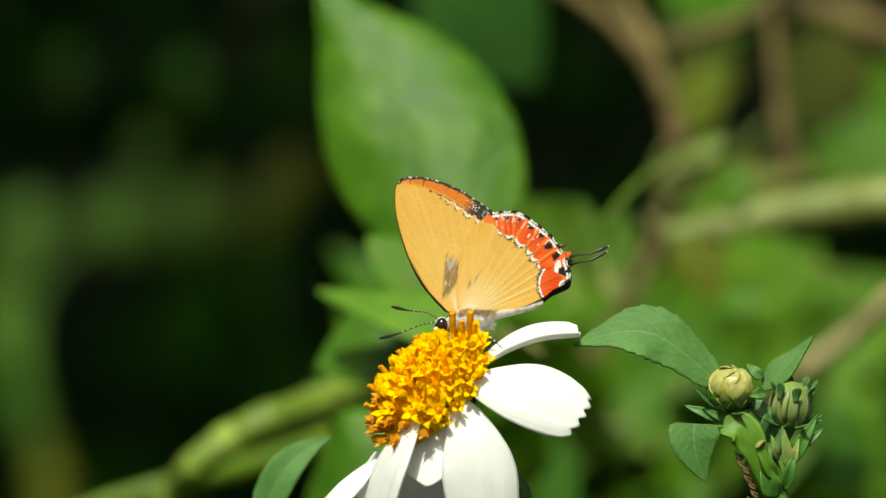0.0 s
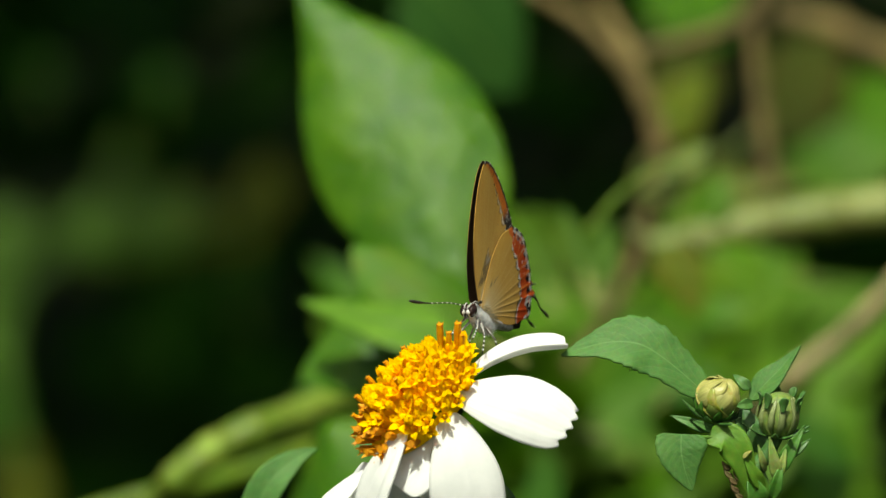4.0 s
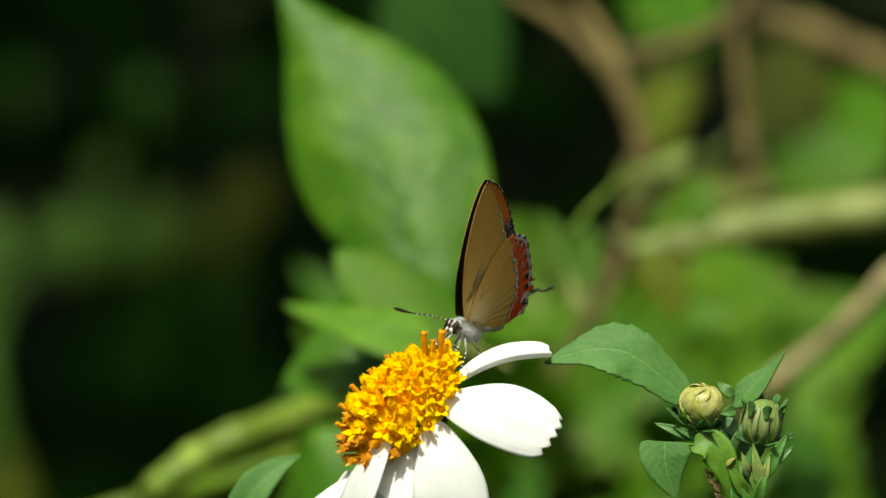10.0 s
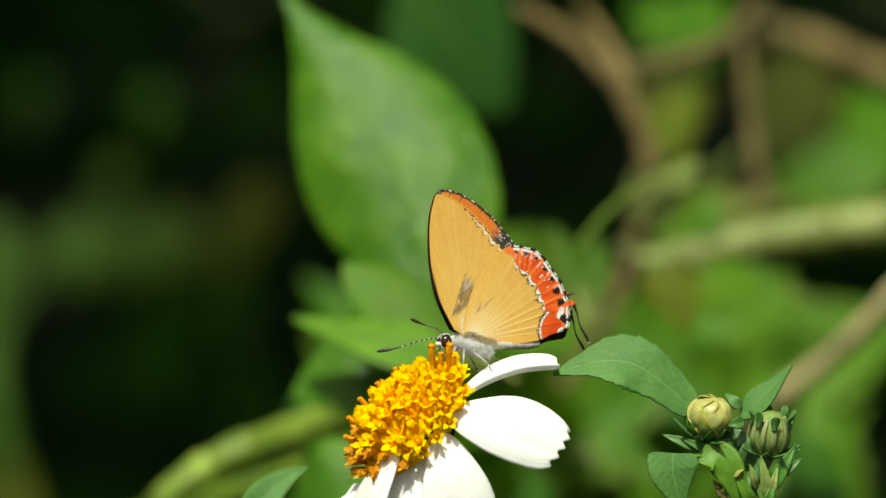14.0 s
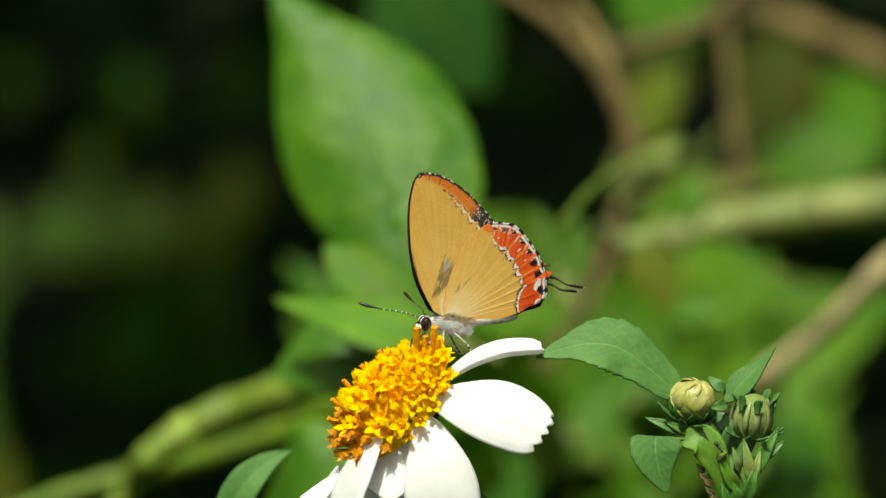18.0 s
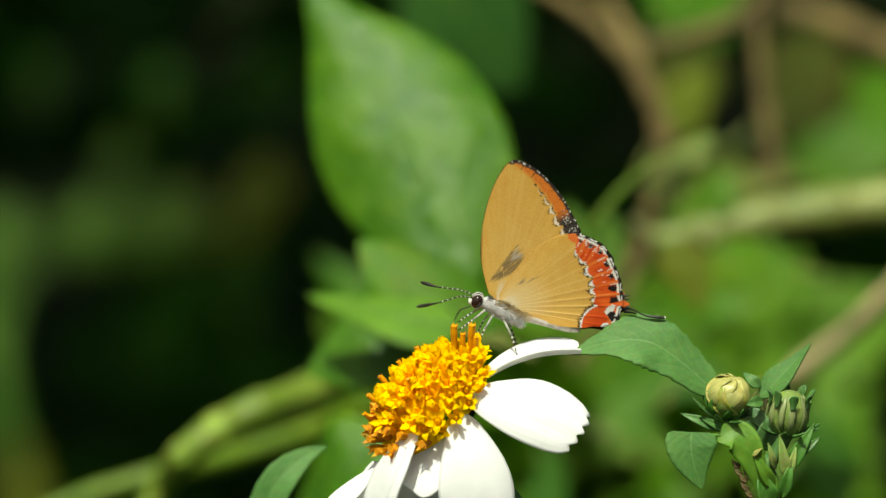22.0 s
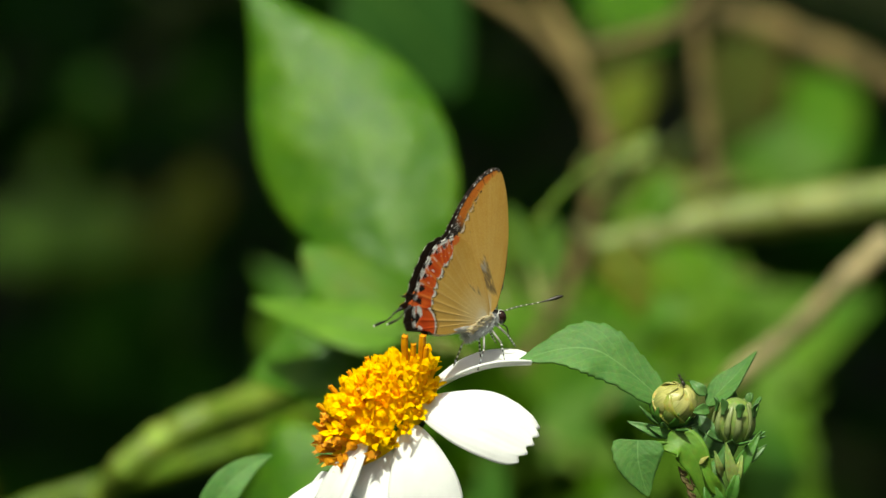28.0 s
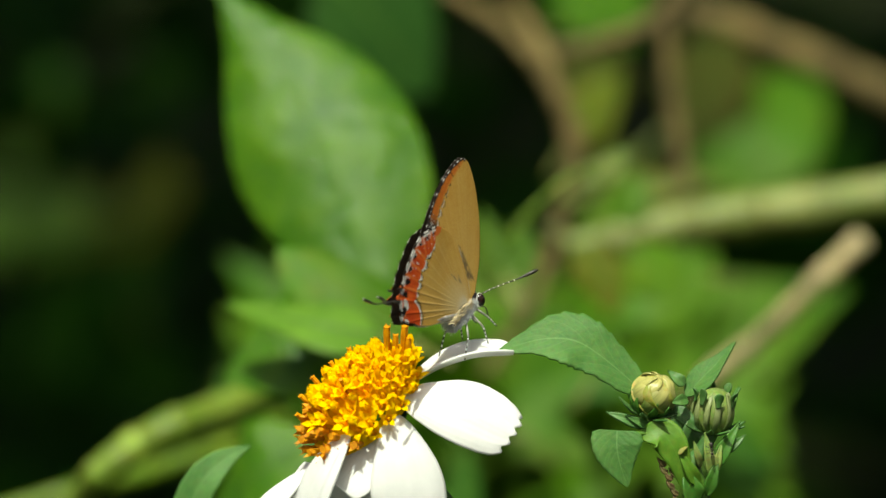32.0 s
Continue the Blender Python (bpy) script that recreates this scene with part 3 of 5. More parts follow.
    for x, y, w, k, m in ((258, 258, 0.014, 3.4, LEAF_YOUNG), (510, 315, 0.018, 3.3, LEAF_OLIVE), (470, 480, 0.020, 3.3, LEAF_DARKENED), (280, 590, 0.022, 3.5, LEAF_DARKENED), (5, 470, 0.022, 3.4, LEAF_YOUNG), (10, 570, 0.020, 3.4, LEAF_YOUNG), (50, 400, 0.022, 3.5, LEAF_YOUNG), (380, 370, 0.020, 3.4, LEAF_OLIVE), (270, 390, 0.022, 3.4, LEAF_YOUNG), (215, 378, 0.022, 3.35, LEAF_YOUNG), (335, 372, 0.022, 3.35, LEAF_YOUNG), (160, 395, 0.020, 3.4, LEAF_YOUNG), (460, 385, 0.018, 3.4, LEAF_OLIVE), (520, 120, 0.022, 3.5, LEAF_DARKENED), (330, 130, 0.014, 3.5, LEAF_DARKENED), (120, 110, 0.012, 3.5, LEAF_DARKENED), (30, 700, 0.022, 3.4, LEAF_DARKENED)):
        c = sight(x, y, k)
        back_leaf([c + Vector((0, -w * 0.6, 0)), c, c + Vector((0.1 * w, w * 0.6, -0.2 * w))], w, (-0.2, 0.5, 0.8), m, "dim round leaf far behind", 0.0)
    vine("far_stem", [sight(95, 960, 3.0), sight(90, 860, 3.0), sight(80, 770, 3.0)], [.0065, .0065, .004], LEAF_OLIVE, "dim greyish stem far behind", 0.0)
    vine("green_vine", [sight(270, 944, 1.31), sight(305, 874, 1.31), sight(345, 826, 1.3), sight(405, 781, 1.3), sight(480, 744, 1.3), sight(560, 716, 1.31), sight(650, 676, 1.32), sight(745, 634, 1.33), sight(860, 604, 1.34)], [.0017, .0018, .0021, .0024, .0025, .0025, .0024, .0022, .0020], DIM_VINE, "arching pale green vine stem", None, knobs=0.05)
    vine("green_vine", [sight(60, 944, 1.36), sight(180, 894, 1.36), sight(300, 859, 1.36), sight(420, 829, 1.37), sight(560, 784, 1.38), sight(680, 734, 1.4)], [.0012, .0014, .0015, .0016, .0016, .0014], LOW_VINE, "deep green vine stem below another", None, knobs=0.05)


# ---- the flower
AXIS = Vector((-0.53, 0.55, 0.64)).normalized()
E1 = Vector((0.72, 0.69, 0)).normalized()
E1 = (E1 - AXIS * E1.dot(AXIS)).normalized()
E2 = AXIS.cross(E1)
CENTRE = near(-1.43, -14.88, 1.79)
RADIUS = 0.0046


def floret(kind, seed):
    """One tube floret along +Z, its base at the origin."""
    rng = random.Random(seed)
    bm = bmesh.new()
    if kind == "open":
        n, h = 5, 0.0019 * rng.uniform(0.9, 1.1)
        rings = []
        for z, r in ((0, 0.00026), (h * 0.55, 0.00034), (h * 0.88, 0.00052)):
            rings.append([bm.verts.new((r * math.cos(2 * math.pi * i / n), r * math.sin(2 * math.pi * i / n), z)) for i in range(n)])
        for a, b in zip(rings, rings[1:]):
            for i in range(n):
                bm.faces.new((a[i], a[(i + 1) % n], b[(i + 1) % n], b[i]))
        # five broad pointed lobes that bend outwards
        for i in range(n):
            q = 2 * math.pi * (i + 0.5) / n
            reach, rise = rng.uniform(0.9, 1.15), rng.uniform(-0.1, 0.35)
            a, b = rings[-1][i], rings[-1][(i + 1) % n]
            out = [bm.verts.new((0.00082 * math.cos(q + e), 0.00082 * math.sin(q + e), h * 1.03)) for e in (-0.42, 0.42)]
            keel = bm.verts.new((0.00074 * math.cos(q), 0.00074 * math.sin(q), h * 0.97))
            tip = bm.verts.new((0.00112 * math.cos(q) * reach, 0.00112 * math.sin(q) * reach, h * (1.0 + rise)))
            for f in ((a, keel, out[0]), (a, b, keel), (keel, b, out[1]), (out[0], keel, tip), (keel, out[1], tip)):
                bm.faces.new(f)
        # the dusty anther column in the throat
        tube(bm, [Vector((0, 0, h * 0.5)), Vector((0, 0, h * 1.0)), Vector((0, 0, h * 1.18))], [0.00020, 0.00022, 0.00010], 5)
    elif kind == "bud":
        h, r = 0.0022 * rng.uniform(0.85, 1.15), 0.00046
        tube(bm, [Vector((0, 0, z * h)) for z in (0, 0.35, 0.7, 0.88, 0.97, 1.0)], [r * q for q in (0.6, 0.72, 0.95, 1.0, 0.65, 0.2)], 10)
        for i in range(5):
            q = 2 * math.pi * i / 5
            tube(bm, [Vector((math.cos(q) * r * w, math.sin(q) * r * w, z * h)) for w, z in ((0.86, 0.6), (0.97, 0.85), (0.5, 1.03))], [r * 0.22, r * 0.26, r * 0.12], 5)
    else:
        h = {"tall": 0.0043, "old": 0.0019}[kind] * rng.uniform(0.85, 1.15)
        lean = 0.0004 * rng.uniform(-1, 1)
        r = {"tall": 0.00037, "old": 0.00040}[kind]
        pts = [Vector((0, 0, 0)), Vector((lean * 0.3, 0, h * 0.4)), Vector((lean, 0, h * 0.8)), Vector((lean * 1.2, 0, h))]
        tube(bm, pts, [r * 0.6, r * 0.85, r * 1.1, r * 0.95], 8)
        for i in range(4):
            q = 2 * math.pi * i / 4 + rng.random()
            e = pts[-1] + Vector((math.cos(q), math.sin(q), 0.45)) * r * (1.25 if kind == "tall" else 1.9)
            m1 = bm.verts.new(pts[-1] + Vector((math.cos(q - 0.6), math.sin(q - 0.6), -0.4)) * r)
            m2 = bm.verts.new(pts[-1] + Vector((math.cos(q + 0.6), math.sin(q + 0.6), -0.4)) * r)
            bm.faces.new((m1, m2, bm.verts.new(e)))
    me = bpy.data.meshes.new("floret")
    bmesh.ops.recalc_face_normals(bm, faces=bm.faces)
    bm.to_mesh(me)
    bm.free()
    me.materials.append({"open": FLORET, "tall": ANTHER, "bud": FLORET, "old": WITHER}[kind])
    return me


# places along and across the disc, and heights
TALL = ((0.76, 0.16, 1.0), (0.86, 0.05, 0.80), (0.97, 0.03, 1.0), (1.0, -0.10, 0.74), (0.32, 0.93, 0.74), (0.0, 0.97, 0.70), (-0.34, 0.92, 0.76), (-0.64, 0.76, 0.74), (-0.86, 0.45, 0.66), (-0.05, -0.2, 0.6))


def flower():
    ob = thing("daisy_flower", CENTRE, "white daisy-like flower with a yellow domed disc", "flower")
    # receptacle and green cup
    bm = bmesh.new()
    rings = []
    for h, r in ((-0.0062, 0.0008), (-0.0050, 0.0022), (-0.0030, 0.0040), (-0.0008, 0.0058), (-0.0002, 0.0062), (0.0002, 0.0056), (0.0006, 0.0036), (0.0008, 0.0004)):
        rings.append([bm.verts.new(CENTRE + AXIS * h + (E1 * math.cos(q) * 1.25 + E2 * math.sin(q)) * r * 0.62) for q in (2 * math.pi * i / 28 for i in range(28))])
    for a, b in zip(rings, rings[1:]):
        for i in range(28):
            bm.faces.new((a[i], a[(i + 1) % 28], b[(i + 1) % 28], b[i]))
    bm.faces.new(rings[0])
    bm.faces.new(rings[-1])
    part("cup", bm, GREEN, ob, "green base of the flower head")
    bm = bmesh.new()
    rings = [[bm.verts.new(CENTRE + AXIS * 0.0030 * (1 - q * q) + (E1 * math.cos(s) * 1.32 + E2 * math.sin(s) * 0.78) * RADIUS * q) for s in (2 * math.pi * j / 32 for j in range(32))] for q in (1.10, 1.0, 0.9, 0.75, 0.55, 0.3, 0.05)]
    rings.insert(0, [bm.verts.new(v.co - AXIS * 0.0012) for v in rings[0]])
    for r0, r1 in zip(rings, rings[1:]):
        for j in range(32):
            bm.faces.new((r0[j], r0[(j + 1) % 32], r1[(j + 1) % 32], r1[j]))
    bm.faces.new(rings[-1])
    disc = part("disc", bm, FLORET, ob, "domed yellow disc of small florets")
    for i in range(8):
        q = 2 * math.pi * (i + 0.4) / 8
        r = E1 * math.cos(q) + E2 * math.sin(q)
        pts = [CENTRE + AXIS * -0.0052 + r * 0.0018, CENTRE + AXIS * -0.0036 + r * 0.0036, CENTRE + AXIS * -0.0028 + r * 0.0052]
        part("bract", blade(pts, 0.0022, r - AXIS * 0.4, LANCE, 10, 7, cup=-0.1), GREEN, ob)
    petals = [
        ([near(2.87, -13.98, 4.06), near(6.69, -14.66, 4.90), near(10.52, -15.56, 5.02), near(14.70, -17.60, 4.54)], 0.0073, (0.05, 0.36, 0.93), dict(cup=-0.10, notch=0.12, crease=0.006), "white petal with a notched tip"),
        ([near(1.95, -16.20, 3.94), near(3.20, -20.30, 5.14), near(4.05, -24.44, 5.26), near(4.65, -30.92, 4.18)], 0.0079, (0.05, 0.34, 0.94), dict(cup=-0.12, notch=0.10, crease=0.008), ""),
        ([near(-2.63, -17.75, 3.94), near(-4.42, -21.09, 4.54), near(-5.86, -24.44, 3.94), near(-7.17, -29.82, 2.39)], 0.0048, (-0.70, 0.25, 0.72), dict(cup=-0.08, notch=0.08, crease=0.02, fold=0.14), ""),
        ([near(-7.17, -22.35, 0.60), near(-9.08, -23.96, 0.72), near(-11.00, -25.64, 0.36), near(-14.28, -29.22, -0.60)], 0.0042, (-0.45, 0.75, 0.5), dict(cup=-0.12, crease=0.012), ""),
        ([near(3.94, -12.61, 0.9), near(6.93, -10.72, 1.1), near(10.40, -9.50, 1.1), near(14.40, -9.10, 0.9)], 0.0066, (0.0, 0.985, 0.17), dict(cup=0.16, crease=0.006), "white petal bent level"),
        ([near(0.36, -18.11, 2.75), near(-0.96, -20.56, 3.35), near(-3.35, -23.96, 3.47)], 0.0058, (-0.2, 0.5, 0.84), dict(cup=-0.1), ""),
        ([near(-1.31, -19.78, -1.08), near(-2.15, -23.25, -1.79), near(-2.75, -30.42, -2.99)], 0.0095, (-0.1, 0.3, 0.95), dict(cup=-0.1, crease=0.01), "white petal in the shade of the others"),
        ([near(-6.93, -21.45, 0.24), near(-7.71, -23.60, 0.96), near(-8.49, -29.22, 1.20)], 0.0040, (-0.7, 0.3, 0.65), dict(cup=-0.15, crease=0.014), ""),
    ]
    for pts, width, facing, more, label in petals:
        part("petal", blade(pts, width, facing, BLUNT if label == "white petal bent level" else RAY, 30, 21, thick=0.00022, **more), PETAL, ob, label)
    # stem
    foot = PLAN.inverted() @ Vector((0.03, 0.70, 0.0))
    stem("stem", [CENTRE - AXIS * 0.0058, CENTRE - AXIS * 0.010 + near(2.5, -3, 0), near(8.72, -26.23, -4.78), near(10.52, -45.36, -4.78), foot], [0.0009, 0.0008, 0.0008, 0.0009, 0.0012], STEM, ob)
    kinds = {"open": [floret("open", i) for i in range(6)], "tall": [floret("tall", 10 + i) for i in range(3)], "bud": [floret("bud", 20 + i) for i in range(3)], "old": [floret("old", 30 + i) for i in range(4)]}
    rng = random.Random(11)
    n, rim = 74, 22
    for i in range(n + rim):
        r = math.sqrt((i + 0.5) / n) if i < n else 1.07
        q = i * 2.39996 + rng.uniform(-0.1, 0.1) if i < n else 2 * math.pi * (i - n) / rim
        along, across = math.cos(q) * r, math.sin(q) * r
        base = CENTRE + (E1 * along * 1.34 + E2 * across * 0.78) * RADIUS + AXIS * (0.0026 * (1 - r * r) - 0.0002 - (0.0007 if across < -0.4 else 0.0))
        out = (AXIS + (E1 * along + E2 * across) * 0.75 * r + Vector((rng.gauss(0, 0.08), rng.gauss(0, 0.08), rng.gauss(0, 0.08)))).normalized()
        if i >= n:
            out = (AXIS * (0.75 if across > -0.2 else 1.3) + (E1 * along + E2 * across)).normalized()
        kind = "open"
        if along < -0.55 - 0.15 * across:
            kind = "old" if rng.random() < 0.70 else "open"
        elif rng.random() < (0.85 if across > 0.25 else 0.55 if across > -0.2 and along < 0.4 else 0.12):
            kind = "bud"
        f = new("floret", rng.choice(kinds[kind]))
        turn = out.to_track_quat("Z", "Y").to_matrix().to_4x4() @ Matrix.Rotation(rng.uniform(0, 6.3), 4, "Z") @ Matrix.Scale((rng.uniform(1.0, 1.2) if i < n else rng.uniform(0.85, 1.0)) if kind == "open" else rng.uniform(1.0, 1.25), 4)
        f.parent = disc
        f.matrix_local = Matrix.Translation(base - CENTRE) @ turn
    # taller florets with orange anthers along the rim
    for along, across, tall in TALL:
        base = CENTRE + (E1 * along * 1.34 + E2 * across * 0.78) * RADIUS + AXIS * (0.0026 * (1 - along * along - across * across))
        out = (AXIS + (E1 * along + E2 * across) * 0.5 + Vector((0.25, 0.75, 0.1)) * (1.0 if along > 0.5 else 0.25)).normalized()
        f = new("floret", rng.choice(kinds["tall"]))
        f.parent = disc
        f.matrix_local = Matrix.Translation(base - CENTRE) @ out.to_track_quat("Z", "Y").to_matrix().to_4x4() @ Matrix.Rotation(rng.uniform(0, 6.3), 4, "Z") @ Matrix.Scale(tall, 4)
    return ob


# ---- the bud stalk beside it
def bud_head(parent, centre, radius, up, material, seed, closed):
    rng = random.Random(seed)
    a = up.orthogonal().normalized()
    b = up.cross(a)
    bm = bmesh.new()
    rings = []
    tight = 0.15 if closed else 0.12
    for i in range(17):
        q = math.pi * (i + 0.02) / 16.04
        ring = []
        for j in range(72):
            s = 2 * math.pi * j / 72
            f = (j * (5 if closed else 7) / 72) % 1.0
            s = s + q * (-1.1 if closed else -0.2) + 0.18 * math.sin(3 * q)
            r = radius * (math.sin(q) ** 0.85) * (1 + tight * (f - 0.5) * 2)
            ring.append(bm.verts.new(centre + up * (-math.cos(q) * radius * (0.94 if closed else 1.25)) + (a * math.cos(s) + b * math.sin(s)) * r))
        rings.append(ring)
    for r0, r1 in zip(rings, rings[1:]):
        for j in range(72):
            bm.faces.new((r0[j], r0[(j + 1) % 72], r1[(j + 1) % 72], r1[j]))
    part("bud", bm, material, parent, "round yellow-green bud of furled scales" if closed else "green half-open flower bud")
    for i in range(6 if closed else 0):
        # furled outer petals that wind round the bud
        q = 2 * math.pi * i / 6 + rng.uniform(-0.2, 0.2)
        pts = []
        for turn, high in ((0.0, -0.75), (0.3, -0.2), (0.65, 0.4), (1.05, 0.80), (1.5, 0.99)):
            r = a * math.cos(q + turn) + b * math.sin(q + turn)
            pts.append(centre + (up * high * 0.90 + r * math.sqrt(1 - high * high) ** 0.9) * radius * (1.03 + 0.014 * (i % 3)))
        mid = a * math.cos(q + 0.6) + b * math.sin(q + 0.6)
        part("furled_petal", blade(pts, radius * rng.uniform(1.15, 1.40), mid + up * 0.3, [0.5, 0.8, 1.0, 1.0, 0.85, 0.6, 0.25], 22, 15, cup=-0.26, crease=0.012, thick=0.0001), FURLED, parent)
    for i in range(0 if closed else 11):
        # pale ribs of the petals inside
        q = 2 * math.pi * i / 11 + rng.uniform(-0.1, 0.1)
        r = a * math.cos(q) + b * math.sin(q)
        pts = [centre - up * radius * 1.05 + r * radius * 0.55, centre - up * radius * 0.35 + r * radius * 1.03, centre + up * radius * 0.45 + r * radius * 1.02, centre + up * radius * rng.uniform(0.95, 1.2) + r * radius * 0.66]
        part("furled_petal", blade(pts, radius * rng.uniform(0.26, 0.42), r, [0.4, 0.7, 0.9, 1.0, 0.9, 0.7, 0.3], 14, 7, cup=-0.2, wave=0.05), FURLED_GREEN, parent)
    for i in range(9):
        q = 2 * math.pi * (i + 0.5) / 9 + rng.random() * 0.3
        r = a * math.cos(q) + b * math.sin(q)
        l = rng.uniform(0.9, 1.25)
        pts = [centre + up * (-radius * 1.1) + r * radius * 0.3, centre + up * (-radius * 0.85) + r * radius * 0.95 * l, centre + up * (-radius * 0.45) + r * radius * 1.5 * l]
        part("bract", blade(pts, radius * 0.42, up - r * 0.3, LANCE, 10, 7, fold=0.15), SEPAL, parent)
    for i in range(8):
        q = 2 * math.pi * i / 8 + rng.random() * 0.3
        r = a * math.cos(q) + b * math.sin(q)
        if closed:
            pts = [centre - up * radius * 0.95 + r * radius * 0.55, centre - up * radius * 0.5 + r * radius * 0.97, centre + up * radius * rng.uniform(-0.15, 0.15) + r * radius * 1.06]
            part("sepal", blade(pts, radius * 0.40, r, LANCE, 10, 7, cup=-0.12), GREEN, parent)
        else:
            pts = [centre + up * radius * 0.55 + r * radius * 1.06, centre + up * radius * 0.95 + r * radius * 1.05, centre + up * radius * rng.uniform(1.2, 1.45) + r * radius * rng.uniform(0.85, 1.25)]
            part("sepal", blade(pts, radius * 0.46, r, [0.4, 0.45, 0.6, 0.9, 1.0, 0.8, 0.2], 10, 7, cup=-0.2), SEPAL, parent)


def bud_plant():
    base = near(35.14, -25.04, -0.60)
    ob = thing("bud_stalk", base, "green weed stalk with two round buds and toothed leaves", "plant")
    foot = PLAN.inverted() @ Vector((0.06, 0.70, 0.0))
    stem("stem", [near(33.94, -21.45, 0.00), near(35.14, -24.14, -0.36), near(35.85, -27.43, -0.60), near(36.81, -51.33, -0.60), foot], [0.0010, 0.0009, 0.0009, 0.0011, 0.0014], STEM, ob)
    bud_head(ob, near(30.40, -14.70, 0.60), 0.0023, Vector((0.28, 0.88, 0.36)).normalized(), BUD, 1, True)
    bud_head(ob, near(36.75, -16.60, 0.00), 0.0021, Vector((0.12, 0.95, 0.28)).normalized(), BUD_GREEN, 2, False)
    stem("stalk", [near(30.83, -17.27, 0.36), near(32.33, -19.36, 0.12), near(33.82, -21.75, 0.00)], [0.0009, 0.0008, 0.0009], SEPAL, ob)
    stem("stalk", [near(36.57, -18.58, 0.00), near(35.62, -20.56, 0.00), near(34.30, -22.17, 0.00)], [0.0009, 0.0008, 0.0009], SEPAL, ob)
    part("leaf", blade([near(28.60, -13.75, 0.30), near(25.00, -10.70, 0.60), near(22.00, -8.95, 0.75), near(18.40, -8.85, 0.55), near(13.90, -10.15, 0.30)], 0.0062, (-0.12, 0.50, 0.86), [0.42, 0.60, 0.74, 0.86, 0.97, 1.04, 0.98, 0.78, 0.50, 0.26, 0.03], 72, 19, fold=0.05, teeth=0.10, count=10, wave=0.016), LEAF_BUD, ob, "dull green toothed leaf")
    part("leaf", blade([near(33.94, -14.88, -0.48), near(35.62, -13.09, -0.36), near(37.29, -11.41, -0.48), near(39.26, -9.14, -0.84)], 0.0031, (-0.55, 0.25, 0.8), LANCE, 40, 13, fold=0.10, teeth=0.06, count=11), LEAF_BUD, ob)
    part("leaf", blade([near(26.50, -18.45, 1.79), near(26.45, -20.26, 2.15), near(26.85, -22.27, 2.03), near(27.60, -24.40, 1.67)], 0.0055, (0.05, 0.40, 0.9), [0.72, 0.98, 1.0, 0.95, 0.86, 0.73, 0.57, 0.39, 0.2, 0.02], 40, 13, fold=0.06, teeth=0.06, count=8), LEAF_BUD, ob, "small drooping dull green leaf")
    part("leaf", blade([near(29.20, -19.10, 1.55), near(31.30, -18.90, 1.85), near(32.90, -21.20, 1.73), near(33.95, -25.00, 0.96)], 0.0036, (-0.2, 0.45, 0.85), [0.3, 0.55, 0.85, 1.0, 1.0, 0.9, 0.75, 0.6, 0.4, 0.15], 30, 11, cup=0.10, wave=0.03), LEAF_YOUNG, ob, "bright green curled leaf")
    stem("leaf_stalk", [near(30.83, -18.78, 1.31), near(28.86, -18.75, 1.61), near(27.60, -18.65, 1.79)], [0.00022, 0.0002, 0.0002], LEAF_YOUNG, ob)
    part("bract_tip", blade([near(32.99, -20.97, 2.03), near(33.40, -20.50, 2.27), near(33.94, -20.14, 2.39)], 0.0005, (0, 0.3, 0.95), LANCE, 8, 5), BUD, ob, "pale withered fleck")
    for x, y in ((31.7, -22.2), (31.9, -23.0), (32.4, -23.7), (32.9, -23.3), (32.6, -24.6), (33.0, -25.3), (33.3, -26.2), (33.0, -27.0)):
        p = near(x, y, 1.0)
        part("dry_bract", blade([p, p + near(-0.5, 0.3, 0.3), p + near(-0.9, 0.9, 0.2)], 0.0006, (0, 0.3, 0.95), LANCE, 8, 5, fold=0.3), BARK, ob, "brown withered bract")
    # bracts and leaflets round the fork: foot, tip, depth, width
    for x0, y0, x1, y1, z, w, skin in (
            (36.4, -22.9, 39.6, -17.5, 0.6, 1.7, GREEN), (38.2, -16.9, 39.5, -13.9, 0.2, 0.9, GREEN), (36.7, -23.5, 35.8, -18.7, 1.3, 1.3, BUD_GREEN), (36.8, -23.3, 37.6, -19.7, 1.0, 0.9, BUD_GREEN),
            (37.9, -20.9, 40.2, -19.0, 0.3, 1.0, SEPAL), (29.8, -18.1, 25.4, -16.5, 0.8, 1.3, SEPAL), (30.7, -18.4, 27.4, -16.9, 1.2, 1.1, LEAF_BUD), (34.0, -15.2, 32.2, -15.5, 1.8, 1.3, LEAF_BUD),
            (33.8, -13.7, 32.1, -12.2, -0.9, 1.3, SEPAL), (35.0, -26.2, 33.6, -22.6, 1.0, 2.4, GREEN), (33.9, -19.3, 33.0, -15.5, -0.6, 3.2, SEPAL), (34.4, -20.4, 34.9, -16.4, -0.4, 2.6, SEPAL),
            (35.2, -24.4, 33.0, -20.6, 1.7, 1.5, LEAF_YOUNG), (36.1, -25.4, 37.2, -21.4, 0.9, 1.4, GREEN), (35.4, -22.4, 34.6, -19.6, 1.5, 0.8, BUD_GREEN)):
        a, b = near(x0, y0, z * 0.4), near(x1, y1, z)
        part("leaflet", blade([a, (a + b) / 2 + near(0, 0, 0.5), b], w / 1000, (0.15, 0.25, 1), LANCE, 18, 9, fold=0.16, teeth=0.05, count=6, wave=0.03), skin, ob)
    return ob


